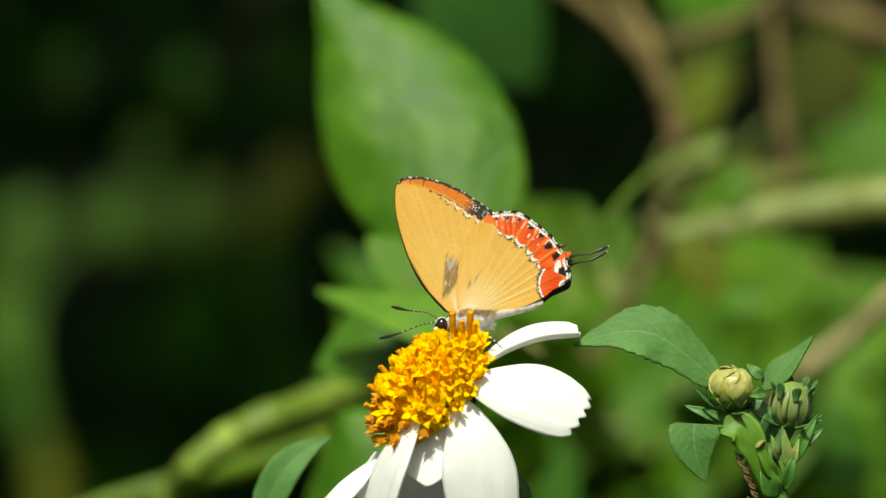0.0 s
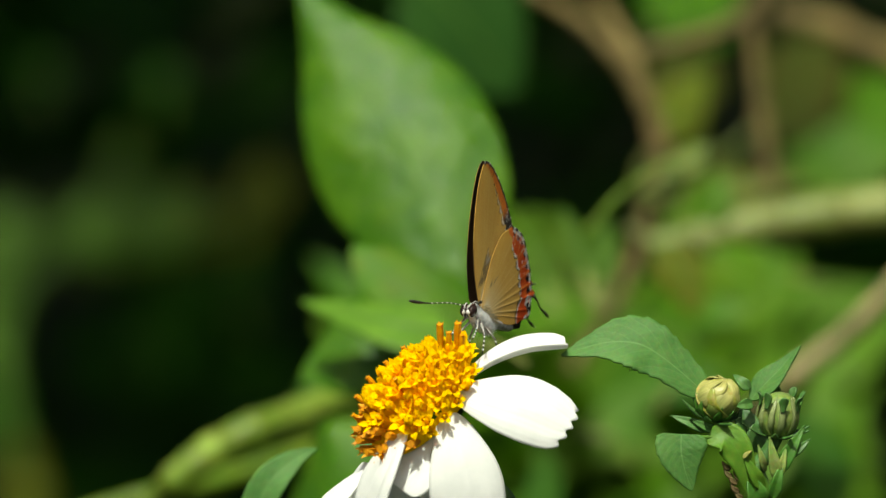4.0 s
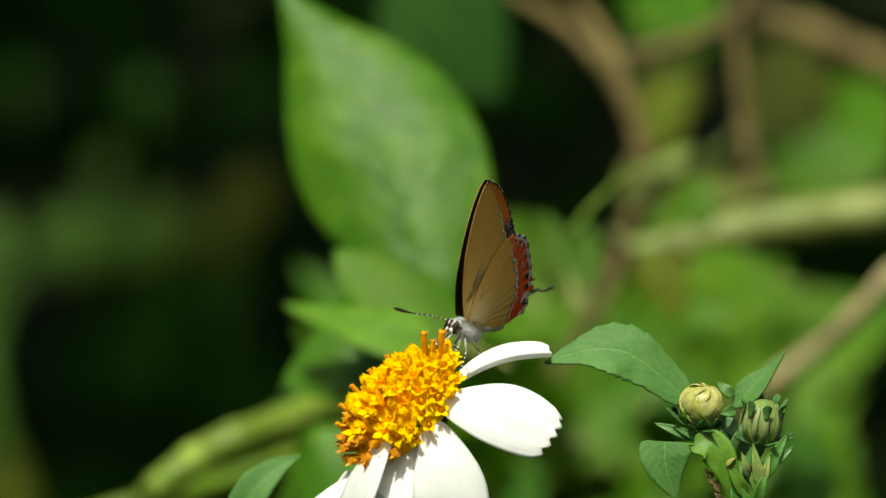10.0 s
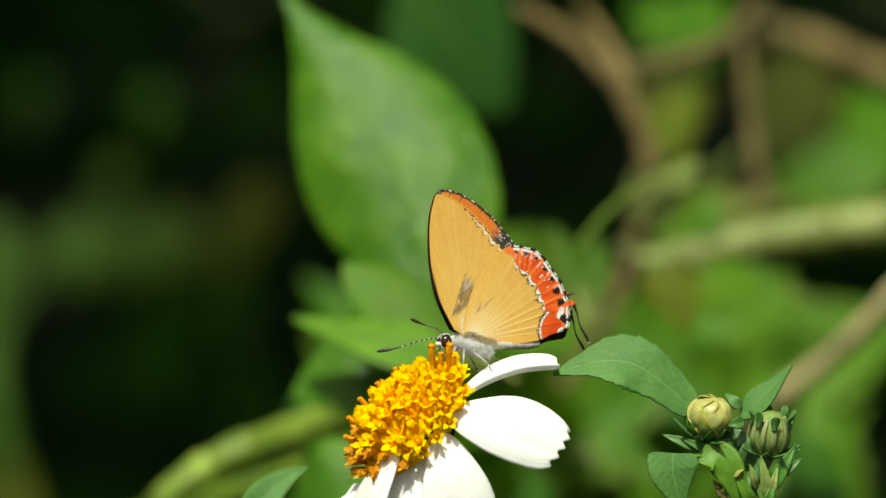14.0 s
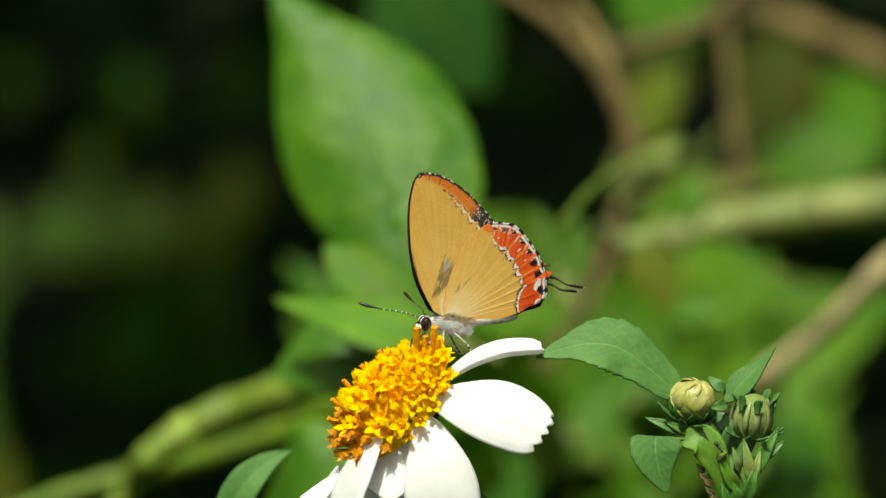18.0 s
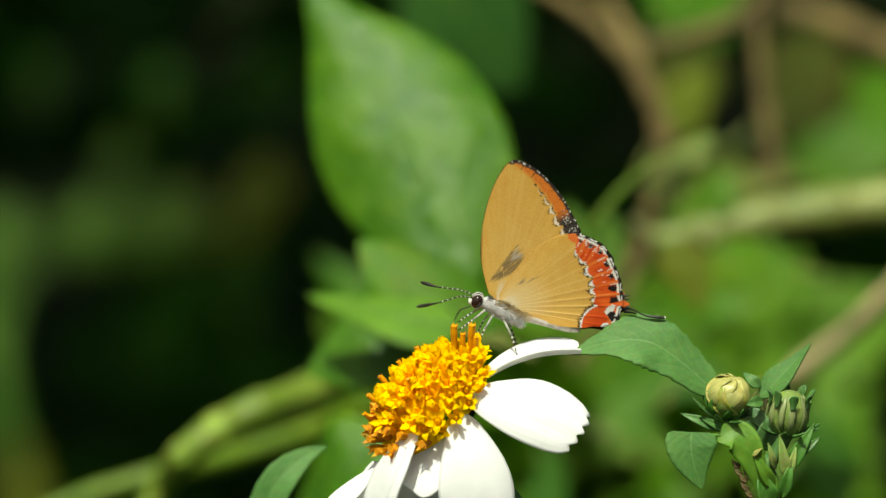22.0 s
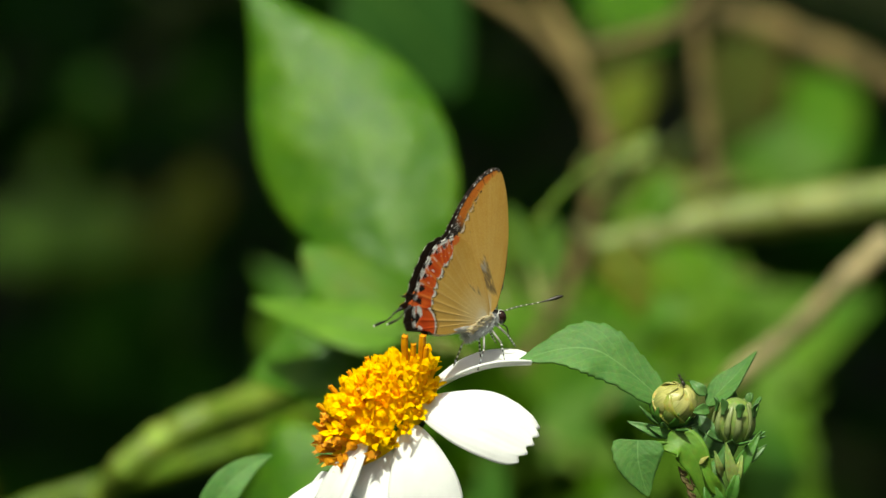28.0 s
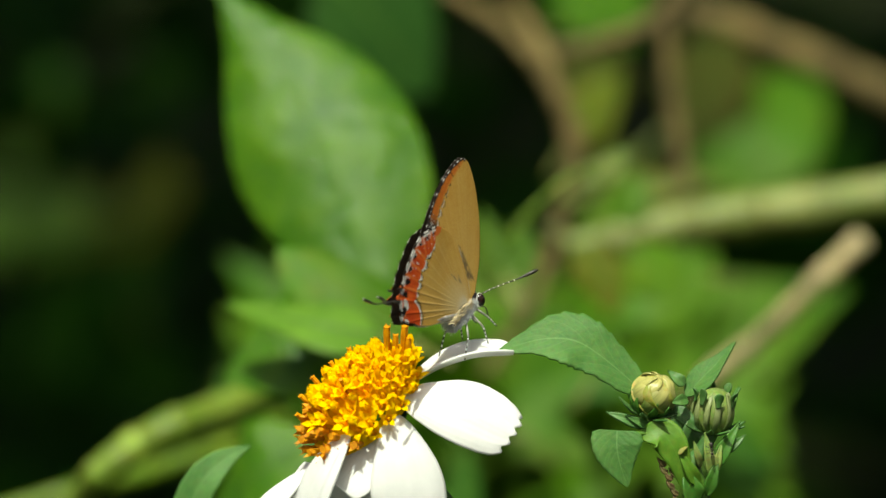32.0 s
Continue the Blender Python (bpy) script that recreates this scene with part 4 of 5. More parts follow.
def low_leaf():
    pts = [spot(-19.84, -31.91, 1.05), spot(-18.64, -27.13, 1.05), spot(-16.79, -23.48, 1.05), spot(-14.28, -21.15, 1.051), spot(-11.77, -19.90, 1.052)]
    ob = thing("low_leaf", pts[0], "dull green leaf with a dark pointed tip", "leaf")
    part("leaf_blade", blade(pts, 0.0040, (0.10, 0.50, 0.85), OVATE, 30, 13, fold=0.10, teeth=0.05, count=9), LEAF_BUD, ob)
    foot = PLAN.inverted() @ Vector((-0.02, 0.72, 0.0))
    stem("stalk", [pts[0], pts[0] + near(1, -20, 0), foot], [0.0006, 0.0007, 0.001], STEM, ob)


def ant():
    ob = new("ant")
    tagged(ob, "tiny dark ant crawling on the weed", "ant")
    ORIGIN[ob.name] = Vector((0, 0, 0))

    def lump(name, x, size):
        bm = bmesh.new()
        bmesh.ops.create_uvsphere(bm, u_segments=12, v_segments=8, radius=1, matrix=Matrix.Translation((x, 0, 0.00025)) @ Matrix.Diagonal((*size, 1)))
        return part(name, bm, BLACK, ob)
    lump("abdomen", -0.00050, (0.00034, 0.00022, 0.00022))
    lump("thorax", 0.0, (0.00026, 0.00012, 0.00013))
    head = lump("head", 0.00040, (0.00017, 0.00016, 0.00014))
    for side in (1, -1):
        for x, reach in ((0.00012, 0.00030), (0.0, 0.0), (-0.00012, -0.00034)):
            bm = bmesh.new()
            tube(bm, [Vector((x, side * 0.00008, 0.00025)), Vector((x + reach * 0.5, side * 0.00034, 0.00040)), Vector((x + reach, side * 0.00060, 0.0))], 0.00003, 5)
            part("leg", bm, BLACK, ob)
        bm = bmesh.new()
        tube(bm, [Vector((0.00050, side * 0.00006, 0.0003)), Vector((0.00070, side * 0.00018, 0.0004)), Vector((0.00088, side * 0.00012, 0.0003))], 0.000025, 5)
        part("antenna", bm, BLACK, head)
    return ob


# ---- the butterfly, drawn with its eye at the origin and its head towards -x
def fly_point(x, y, z=0.0):
    """Millimetres from the eye."""
    return Vector((x, y, z)) / 1000


FORE = [(0.48, 1.47), (-1.91, 4.13), (-3.46, 7.10), (-4.39, 9.95), (-4.84, 12.38), (-4.81, 14.42), (-4.44, 15.23), (-3.94, 15.58), (-2.19, 15.69), (0.06, 15.23), (2.31, 14.28), (4.00, 13.20), (5.27, 12.36), (5.75, 11.84), (5.13, 8.73), (3.44, 4.67), (1.75, 1.82)]
HIND = [(1.61, 1.82), (1.69, 4.67), (2.17, 7.38), (3.30, 9.95), (4.55, 11.20), (5.50, 11.80), (7.20, 12.00), (8.75, 11.85), (10.60, 10.60), (12.00, 9.42), (13.05, 8.00), (13.60, 7.38), (13.72, 6.60), (14.00, 5.60), (13.98, 4.80), (13.20, 4.20), (12.00, 3.60), (11.18, 2.95), (8.51, 1.82), (5.13, 1.36), (2.88, 1.47)]


def smooth_line(points, steps=14):
    return curve([Vector((x, y, 0)) for x, y in points], steps)


def lerp(a, b, t):
    t = max(0.0, min(1.0, t))
    return tuple(p + (q - p) * t for p, q in zip(a, b))


AMBER, GOLD = (0.67, 0.362, 0.066), (0.72, 0.475, 0.136)
RED, RUST, INK, SNOW, SOOT = (0.60, 0.058, 0.012), (0.56, 0.13, 0.022), (0.018, 0.014, 0.012), (0.82, 0.79, 0.74), (0.13, 0.105, 0.085)
# where the veins end, along the outer edge of each wing
VEINS = {"hind": (0.0, 0.075, 0.19, 0.31, 0.43, 0.54, 0.645, 0.745, 0.86, 0.96, 1.08), "fore": (0.0, 0.12, 0.25, 0.37, 0.49, 0.61, 0.73, 0.86, 1.0)}


def cell_of(kind, s):
    """The cell between two veins, and the way across it."""
    v = VEINS[kind]
    for k in range(len(v) - 1):
        if s <= v[k + 1]:
            return k, (s - v[k]) / (v[k + 1] - v[k])
    return len(v) - 2, 1.0


def wing_mesh(outline, base, margin, kind, z, open_out, side, drop=0.0):
    """A wing as rays from its base to its outline. margin: the first and last outline point of the outer edge."""
    line = smooth_line(outline, 18)
    first, last = margin[0] * 18, margin[1] * 18
    base = Vector((*base, 0))
    edge = line[first:last + 1]
    run = [0.0]
    for a, b in zip(edge, edge[1:]):
        run.append(run[-1] + (b - a).length)
    total = run[-1]
    flat = np.array([(e.x, e.y) for e in edge])
    rays, steps = len(line), 92
    turn = Matrix.Rotation(radians(drop), 3, "Z")
    grid, tint, under, light = [], {}, {}, {}
    for i, m in enumerate(line):
        row = []
        along = run[i - first] / total if first <= i <= last else -1.0
        for j in range(steps):
            v = (j / (steps - 1)) ** 0.62
            p = base + (m - base) * v
            ridge = 0.0
            if along >= 0:
                k, u = cell_of(kind, along)
                rib = min(u, 1 - u) * (VEINS[kind][k + 1] - VEINS[kind][k]) * total
                ridge = math.exp(-(rib / 0.16) ** 2)
                if v > 0.88:
                    reach = (0.17 if kind == "hind" else 0.06) * (1 - 2.2 * min(u, 1 - u)) + 0.10 * noise.noise(Vector((along * 90, 0, 4)))
                    if kind == "hind":
                        reach += 0.55 * math.exp(-((along - 0.735) / 0.022) ** 2) + 0.20 * math.exp(-((along - 0.65) / 0.014) ** 2)
                    p = p + (m - base).normalized() * reach * (v - 0.88) * 8
            gap = (flat[:, 0] - p.x) ** 2 + (flat[:, 1] - p.y) ** 2
            q = int(gap.argmin())
            under[i, j] = lerp(INSIDE, COPPER, min((math.sqrt(gap[q]) - 1.9) * 1.2, (0.86 - v) * 8))
            c = pattern(kind, p, math.sqrt(gap[q]), run[q] / total, v, i / (rays - 1), along)
            tint[i, j] = c
            light[i, j] = lerp(c, (c[0] * 0.9, c[1] * 0.8, c[2] * 0.4), 1.0)
            lead = -0.12 * (1 - i / 72) * v if kind == "hind" and i < 72 else 0.0
            lift = lead + z + open_out * (p.y - base.y) + 0.05 * math.sin(p.x * 0.7 + p.y * 0.3) * v
            lift += (0.032 if kind == "hind" else 0.010) * ridge * min(1.0, v * 1.6) * (0.25 + 0.75 * max(0.0, min(1.0, (along - 0.45) * 4))) + 0.012 * noise.noise(p * 0.8)
            p = base + turn @ (p - base)
            row.append(Vector((p.x, p.y, side * lift)) / 1000)
        grid.append(row)
    bm = bmesh.new()
    sheet(bm, grid, 0.00006, lambda i, j, face: tint[i, j] if face * side > 0 else under[i, j], "scales", lambda i, j, face: light[i, j] if face * side > 0 else lerp(INNER_GLOW, light[i, j], 0.15))
    return bm


INSIDE, COPPER, INNER_GLOW = (0.020, 0.014, 0.010), (0.030, 0.019, 0.011), (0.16, 0.09, 0.03)


def smudge(p, cx, cy, lean, long, wide, seed):
    """Strokes of dark hair scales: 0 where there are none."""
    q = p - Vector((cx, cy, 0))
    u, w = q.x * math.sin(lean) + q.y * math.cos(lean), q.x * math.cos(lean) - q.y * math.sin(lean)
    reach = max(0.0, min(1.0, 1.6 * (long - abs(u) + 1.3 * noise.noise(Vector((w * 4.5, 3, seed)))))) * max(0.0, min(1.0, 4.0 * (wide * (0.62 + 0.5 * u / long) - abs(w + 0.12 * u * noise.noise(Vector((u * 1.3, 0, seed)))))))
    brush = noise.noise(Vector((w * 6.5, u * 0.7, seed + 7))) + 0.5 * noise.noise(Vector((w * 15, u * 1.5, seed)))
    return reach * max(0.0, min(1.0, 1.15 + 1.5 * brush))


def pattern(kind, p, d, s, v, ray, along):
    """Colour of the wing at a place: d is the distance from the outer edge, s the way along it, along that of the ray."""
    grain = noise.noise(p * 0.9) * 0.5 + 0.5
    fine = noise.noise(p * 6.0)
    rough = noise.noise(p * 13.0)
    c = lerp(AMBER, GOLD, grain * 0.35 + 0.75 * (1 - v))
    streak = noise.noise(Vector((ray * 75, v * 2.2, 1.5))) + 0.6 * noise.noise(Vector((ray * 190, v * 4.0, 8.5)))
    c = lerp(c, (0.88, 0.69, 0.27), 0.11 * streak) if streak > 0 else lerp(c, (0.50, 0.26, 0.05), -0.10 * streak)
    k, cell = cell_of(kind, s)
    hump = math.sin(math.pi * cell)
    if along >= 0 and v > 0.12:
        kr, u = cell_of(kind, along)
        span = (VEINS[kind][kr + 1] - VEINS[kind][kr]) * 13 * v
        near_vein = min(u, 1 - u) * span
        if near_vein < 0.09:
            c = lerp(c, (0.86, 0.66, 0.30), (0.15 + 0.30 * along if kind == "hind" else 0.12) * (0.6 + 0.8 * fine))
        elif kind == "hind" and u * span < 0.34 + 0.16 * fine:
            c = lerp(c, (0.44, 0.235, 0.06), 0.34 * max(0.0, along - 0.25) * (1.0 + fine))
        if kind == "hind" and abs(u - 0.55) * span < 0.07 and along > 0.5:
            c = lerp(c, (0.50, 0.29, 0.09), 0.18)
    if kind == "hind":
        if v < 0.45:
            c = lerp(c, (0.82, 0.70, 0.42), (0.45 - v) * 1.6)
        if ray < 0.15:
            c = lerp(c, (0.84, 0.68, 0.38), (0.15 - ray) * 4.0 * (1.1 - v))
    if v < 0.18:
        c = lerp(c, (0.74, 0.68, 0.54), (0.18 - v) * 7)
    if kind == "hind":
        c = lerp(c, SOOT, 0.72 * smudge(p, 3.0, 4.15, 0.50, 0.8, 0.42, 3))
        c = lerp(c, SOOT, 0.55 * smudge(p, 3.7, 5.0, 0.62, 0.5, 0.26, 5))
        if p.x > 10.8 and s > 0.999:
            # black fold at the inner corner
            low = (p.x - 11.1) * 0.55 + 2.75
            if p.y < low + 0.10 + 0.15 * fine:
                return lerp(INK, SOOT, 0.5 + fine) if rough < 0.45 else SNOW
        width = float(np.interp(s, (0, 0.07, 0.2, 0.5, 0.75, 0.9, 1.0), (1.1, 2.1, 2.4, 2.5, 2.85, 2.7, 2.2)))
        lower = width + 0.34 * hump + 0.10 * fine
        white = 0.05 + (0.22 + 0.18 * min(1.0, s * 1.4)) * hump ** 1.4 * (1.0 if s < 0.95 else 0.45) + 0.12 * fine
        if d < lower:
            stripe = noise.noise(Vector((s * 48, d * 0.5, 2)))
            c = lerp(RED, (0.78, 0.135, 0.022), 0.5 + 1.1 * stripe + 0.3 * fine)
            if cell < 0.11 or cell > 0.91:
                c = lerp(c, (0.84, 0.24, 0.05), 0.65)
            comb = noise.noise(Vector((s * 75, d * 0.9, 6)))
            if s < 0.62 and d < 1.75 + 0.4 * fine and comb > 0.22 + 0.12 * d:
                c = lerp(c, SNOW, min(0.8, (comb - 0.1) * 2.4))
            if s < 0.56 and math.hypot((cell - 0.5) * 1.25, (d - 0.66) * 0.9) < 0.25 + 0.25 * fine:
                c = lerp(INK, SNOW, 0.8 if rough > 0.35 else 0.0)
            if 0.56 < s < 0.70 and math.hypot((cell - 0.5) * 1.4, (d - 0.86) * 0.8) < 0.42 + 0.2 * fine:
                c = INK
            if 0.745 < s < 0.985:
                bow = math.hypot((s - 0.865) * 9.5, (d - 0.75) * 0.9)
                if bow < 0.52 + 0.1 * fine:
                    c = INK
                elif bow < 0.90 + 0.1 * fine and d > 0.7:
                    c = SNOW
            if d < 0.46 + 0.08 * fine and not 0.715 < s < 0.75:
                if hump > 0.34 + 0.25 * rough:
                    c = SNOW if 0.21 < d else INK
                elif d < 0.20:
                    c = INK
        elif d < lower + white and 0.08 < cell < 0.92:
            c = SNOW
        elif d < lower + white + 0.24 + 0.16 * fine and 0.03 < cell < 0.97 and s > 0.02:
            c = lerp(c, INK, 0.85)
        if d < 0.13:
            c = SNOW if 0.22 < cell + 0.2 * rough < 0.70 and fine > -0.25 else INK
        if 0.70 < s < 0.757 and d < 0.55:
            c = lerp((0.74, 0.14, 0.03), INK, max(0.0, min(1.0, (0.10 - d) * 8)))
    else:
        width = float(np.interp(s, (0, 0.15, 0.4, 0.8, 1.0), (0.35, 0.85, 1.22, 1.45, 1.3)))
        lower = width + 0.14 * hump + 0.05 * fine
        if d < lower:
            c = lerp(lerp(c, RUST, min(1.0, (lower - d) * (1.6 + 4 * s))), (0.74, 0.25, 0.035), 0.45 + 0.5 * fine)
            if s > 0.72:
                c = lerp(c, lerp(INK, SOOT, 0.3 + 0.9 * fine), min(1.0, (s - 0.72) * 11))
                if rough > 0.22 and 0.35 < d < 1.1 and cell > 0.3:
                    c = SNOW
            if min(cell, 1 - cell) < 0.035 + 0.03 * fine:
                c = lerp(c, INK, 0.75)
            if d < 0.26 + 0.05 * fine:
                c = lerp(INK, SOOT, 0.3)
        elif s > 0.33 and d < lower + 0.12 + 0.34 * hump * min(1.0, (s - 0.25) * 2.5) and 0.10 < cell < 0.90:
            c = lerp(c, INK, 0.85) if d < lower + 0.12 + 0.05 * fine else lerp(c, SNOW, min(0.9, 0.2 + (s - 0.33) * 1.8) * (0.75 + 0.5 * fine))
        elif s > 0.45 and d < lower + 0.28 + 0.40 * hump and 0.15 < cell < 0.85 and fine > -0.1:
            c = lerp(c, INK, 0.7)
        if d < 0.12:
            c = lerp(SNOW, SOOT, 0.3) if noise.noise(Vector((s * 31, 0, 2))) + 0.4 * fine > 0.12 and d < 0.08 and s < 0.93 else INK
        c = lerp(c, (0.105, 0.082, 0.060), 0.80 * smudge(p, 0.90, 4.7, 0.36, 2.5, 1.35, 2))
        c = lerp(c, (0.60, 0.54, 0.46), 0.55 * smudge(p, 1.0, 6.3, 0.34, 0.9, 0.75, 12))
        if ray < 0.20 and 0.9 < v and p.y < 7.5:
            c = lerp(c, INK, 0.9 * min(1.0, (v - 0.9) * 14) * min(1.0, (7.5 - p.y) * 0.4))
        if math.hypot(p.x - 1.9, p.y - 10.9) < 0.10 + 0.06 * fine:
            c = lerp(c, SOOT, 0.7)
    return c


def turned(side, p):
    """A place on a hindwing; the far one hangs lower."""
    base = Vector((2.4, 0.7, 0))
    q = base + Matrix.Rotation(0 if side > 0 else radians(-3.5), 3, "Z") @ (Vector(p) - base)
    return fly_point(q.x, q.y, side * p[2])


FEELERS, TAILS, HINDWINGS = [], [], []


def butterfly():
    ob = new("butterfly")
    tagged(ob, "small amber butterfly with red-banded closed wings", "butterfly")
    ORIGIN[ob.name] = Vector((0, 0, 0))
    for side in (1, -1):
        part("forewing", wing_mesh(FORE, (2.1, 1.0), FORE_EDGE, "fore", 0.46, -0.021, side), WING, ob, "amber forewing with rusty orange edge")
        hind = part("hindwing", wing_mesh(HIND, (2.4, 0.7), HIND_EDGE, "hind", 0.54, 0.0, side, 0 if side > 0 else -3.5), WING, ob, "amber hindwing with scarlet scalloped band")
        HINDWINGS.append((hind, side))
        # tail, drawn from its root
        root = turned(side, (14.15, 7.2, 0.58))
        path = ((-0.2, 0.0, 0.0), (0.8, 0.05, 0.1), (2.0, -0.10, 0.2), (3.2, 0.15, 0.3), (4.1, 0.35, 0.3))
        pts = curve([fly_point(x, y, side * z) for x, y, z in path])
        bm = bmesh.new()
        tube(bm, pts, spread([0.00024, 0.00012, 0.00007, 0.00008, 0.00015, 0.00018, 0.00010], len(pts)), 6)
        tail = part("tail", bm, BLACK, ob, "thin black tail with a white tip")
        tail.location = root
        TAILS.append((tail, side))
        bm = bmesh.new()
        tube(bm, [pts[-1], pts[-1] + (pts[-1] - pts[-2]) * 1.3], [0.00011, 0.00003], 6)
        part("tail_tip", bm, PALE, tail)
        bm = bmesh.new()
        spike = [turned(side, q) for q in ((13.0, 8.15, 0.56), (13.45, 8.35, 0.6), (13.8, 8.62, 0.62))]
        tube(bm, spike, [0.00016, 0.00010, 0.00003], 6)
        part("wing_tooth", bm, BLACK, hind)
    # body
    bm = bmesh.new()
    pts = curve([fly_point(0.4, 0.0), fly_point(1.6, 0.35), fly_point(3.0, 0.45), fly_point(4.6, 0.5)])
    tube(bm, pts, spread([0.0005, 0.00085, 0.00098, 0.0007], len(pts)), 16)
    thorax = part("thorax", bm, FUR_DARK, ob, "grey woolly thorax")
    rng = random.Random(4)
    bm = bmesh.new()
    for _ in range(2600):
        x, q = rng.uniform(0.7, 5.4), rng.uniform(0, 6.3)
        r = 0.84 - 0.11 * abs(x - 2.8)
        root = fly_point(x, 0.42 + r * 0.95 * math.cos(q), r * 0.95 * math.sin(q))
        tip = root + fly_point(rng.uniform(0.15, 0.7), 0.40 * math.cos(q) + rng.uniform(-0.15, 0.15), 0.40 * math.sin(q) + rng.uniform(-0.15, 0.15))
        w = fly_point(0.012, 0.026, 0.026)
        bm.faces.new([bm.verts.new(p) for p in (root - w, root + w, tip)])
    part("wool", bm, HAIRY, thorax, "pale grey hairs")
    bm = bmesh.new()
    for _ in range(420):
        x, side = rng.uniform(1.6, 5.6), rng.choice((-1, 1))
        root = fly_point(x, rng.uniform(0.7, 1.5), side * rng.uniform(0.5, 1.0))
        tip = root + fly_point(rng.uniform(0.3, 0.9), rng.uniform(0.1, 0.5), side * rng.uniform(-0.1, 0.25))
        w = fly_point(0, 0.05, 0.04)
        bm.faces.new([bm.verts.new(p) for p in (root - w, root + w, tip)])
    part("wing_base_hair", bm, TAWNY, thorax, "tawny hairs at the wing base")
    bm = bmesh.new()
    pts = curve([fly_point(4.4, 0.75), fly_point(6.5, 1.30), fly_point(8.4, 1.72), fly_point(10.1, 2.12), fly_point(11.1, 2.42)])
    tube(bm, pts, spread([0.00062, 0.0006, 0.00056, 0.0005, 0.0003], len(pts)), 14)
    HINDWINGS.append((part("abdomen", bm, BELLY, ob, "pale grey abdomen"), 0))
    bm = bmesh.new()
    bmesh.ops.create_uvsphere(bm, u_segments=16, v_segments=10, radius=0.00068, matrix=Matrix.Translation(fly_point(0.25, 0.05)))
    head = part("head", bm, HEAD, ob)
    for side in (1, -1):
        bm = bmesh.new()
        bmesh.ops.create_uvsphere(bm, u_segments=18, v_segments=12, radius=0.00070, matrix=Matrix.Translation(fly_point(0, 0.0, side * 0.42)) @ Matrix.Diagonal((0.82, 1.08, 0.72, 1)))
        part("eye", bm, EYE_SKIN, head, "glossy dark brown eye")
        bm = bmesh.new()
        pts = [fly_point(0.0 + 0.64 * math.cos(q), 0.80 * math.sin(q), side * (0.36 + 0.10 * math.cos(q))) for q in (-2.9 + 5.9 * i / 20 for i in range(21))]
        tube(bm, pts, 0.000055, 6)
        part("eye_ring", bm, PALE, head, "white ring round the eye")
        bm = bmesh.new()
        tube(bm, [fly_point(-0.35, -0.35, side * 0.28), fly_point(-0.62, -0.55, side * 0.24), fly_point(-0.78, -0.30, side * 0.20)], [0.00017, 0.00018, 0.00006], 7)
        part("palp", bm, PALE, head, "short white palp")
        # antenna: dark with pale joints and a club
        tipx, tipy = (-6.6, 1.55) if side > 0 else (-6.2, 0.25)
        line = curve([fly_point(-0.2, 0.45, side * 0.2), fly_point(-1.8, 1.15 if side > 0 else 0.55, side * 1.5), fly_point(-4.1, 1.25 if side > 0 else 0.25, side * 3.0), fly_point(tipx + 0.3, tipy, side * 4.3)], 9)
        bm = bmesh.new()
        tube(bm, line, spread([0.000065] * 8 + [0.00011, 0.00020, 0.00020, 0.00009], len(line)), 6)
        feeler = part("antenna", bm, BLACK, head, "black antenna with pale joints and a club")
        FEELERS.append(feeler)
        for q in range(2, len(line) - 8, 2):
            bm = bmesh.new()
            d = (line[q + 1] - line[q]) * 0.16
            tube(bm, [line[q] - d * 1.1, line[q] + d * 1.1], 0.000070, 6)
            part("joint", bm, PALE, feeler)
        # legs
        for k, (x, kx, ky, fx, fy, out) in enumerate(((1.2, 0.5, -1.7, -0.3, -3.5, 1.2), (2.2, 2.0, -1.9, 2.2, -4.0, 1.5), (3.4, 4.8, -1.2, 6.6, -2.9, 1.5))):
            hip, knee, foot = fly_point(x, -0.3, side * 0.6), fly_point(kx, ky, side * out), fly_point(fx, fy, side * out * 1.1)
            for a, b, mat, r in ((hip, knee, LEG, 0.00014), (knee, foot, BLACK, 0.00009)):
                bm = bmesh.new()
                tube(bm, [a, a.lerp(b, 0.5), b], [r, r * 0.9, r * 0.7], 6)
                leg = part("leg", bm, mat, ob)
                if mat is BLACK:
                    for q in (0.05, 0.28, 0.50, 0.72):
                        bm = bmesh.new()
                        tube(bm, [a.lerp(b, q), a.lerp(b, q + 0.09)], r * 1.06, 6)
                        part("leg_band", bm, HAIRY, leg)
    line = curve([fly_point(-0.1, -0.5), fly_point(-0.4, -1.1), fly_point(-1.0, -1.8), fly_point(-0.98, -3.1)])
    bm = bmesh.new()
    tube(bm, line, 0.00007, 5)
    part("proboscis", bm, BLACK, head, "thin dark tongue")
    return ob


FORE_EDGE, HIND_EDGE = (6, 13), (5, 15)
ground()
undergrowth()
midground()
FLOWER = flower()
bud_plant()
low_leaf()
FLY = butterfly()
ANT = ant()

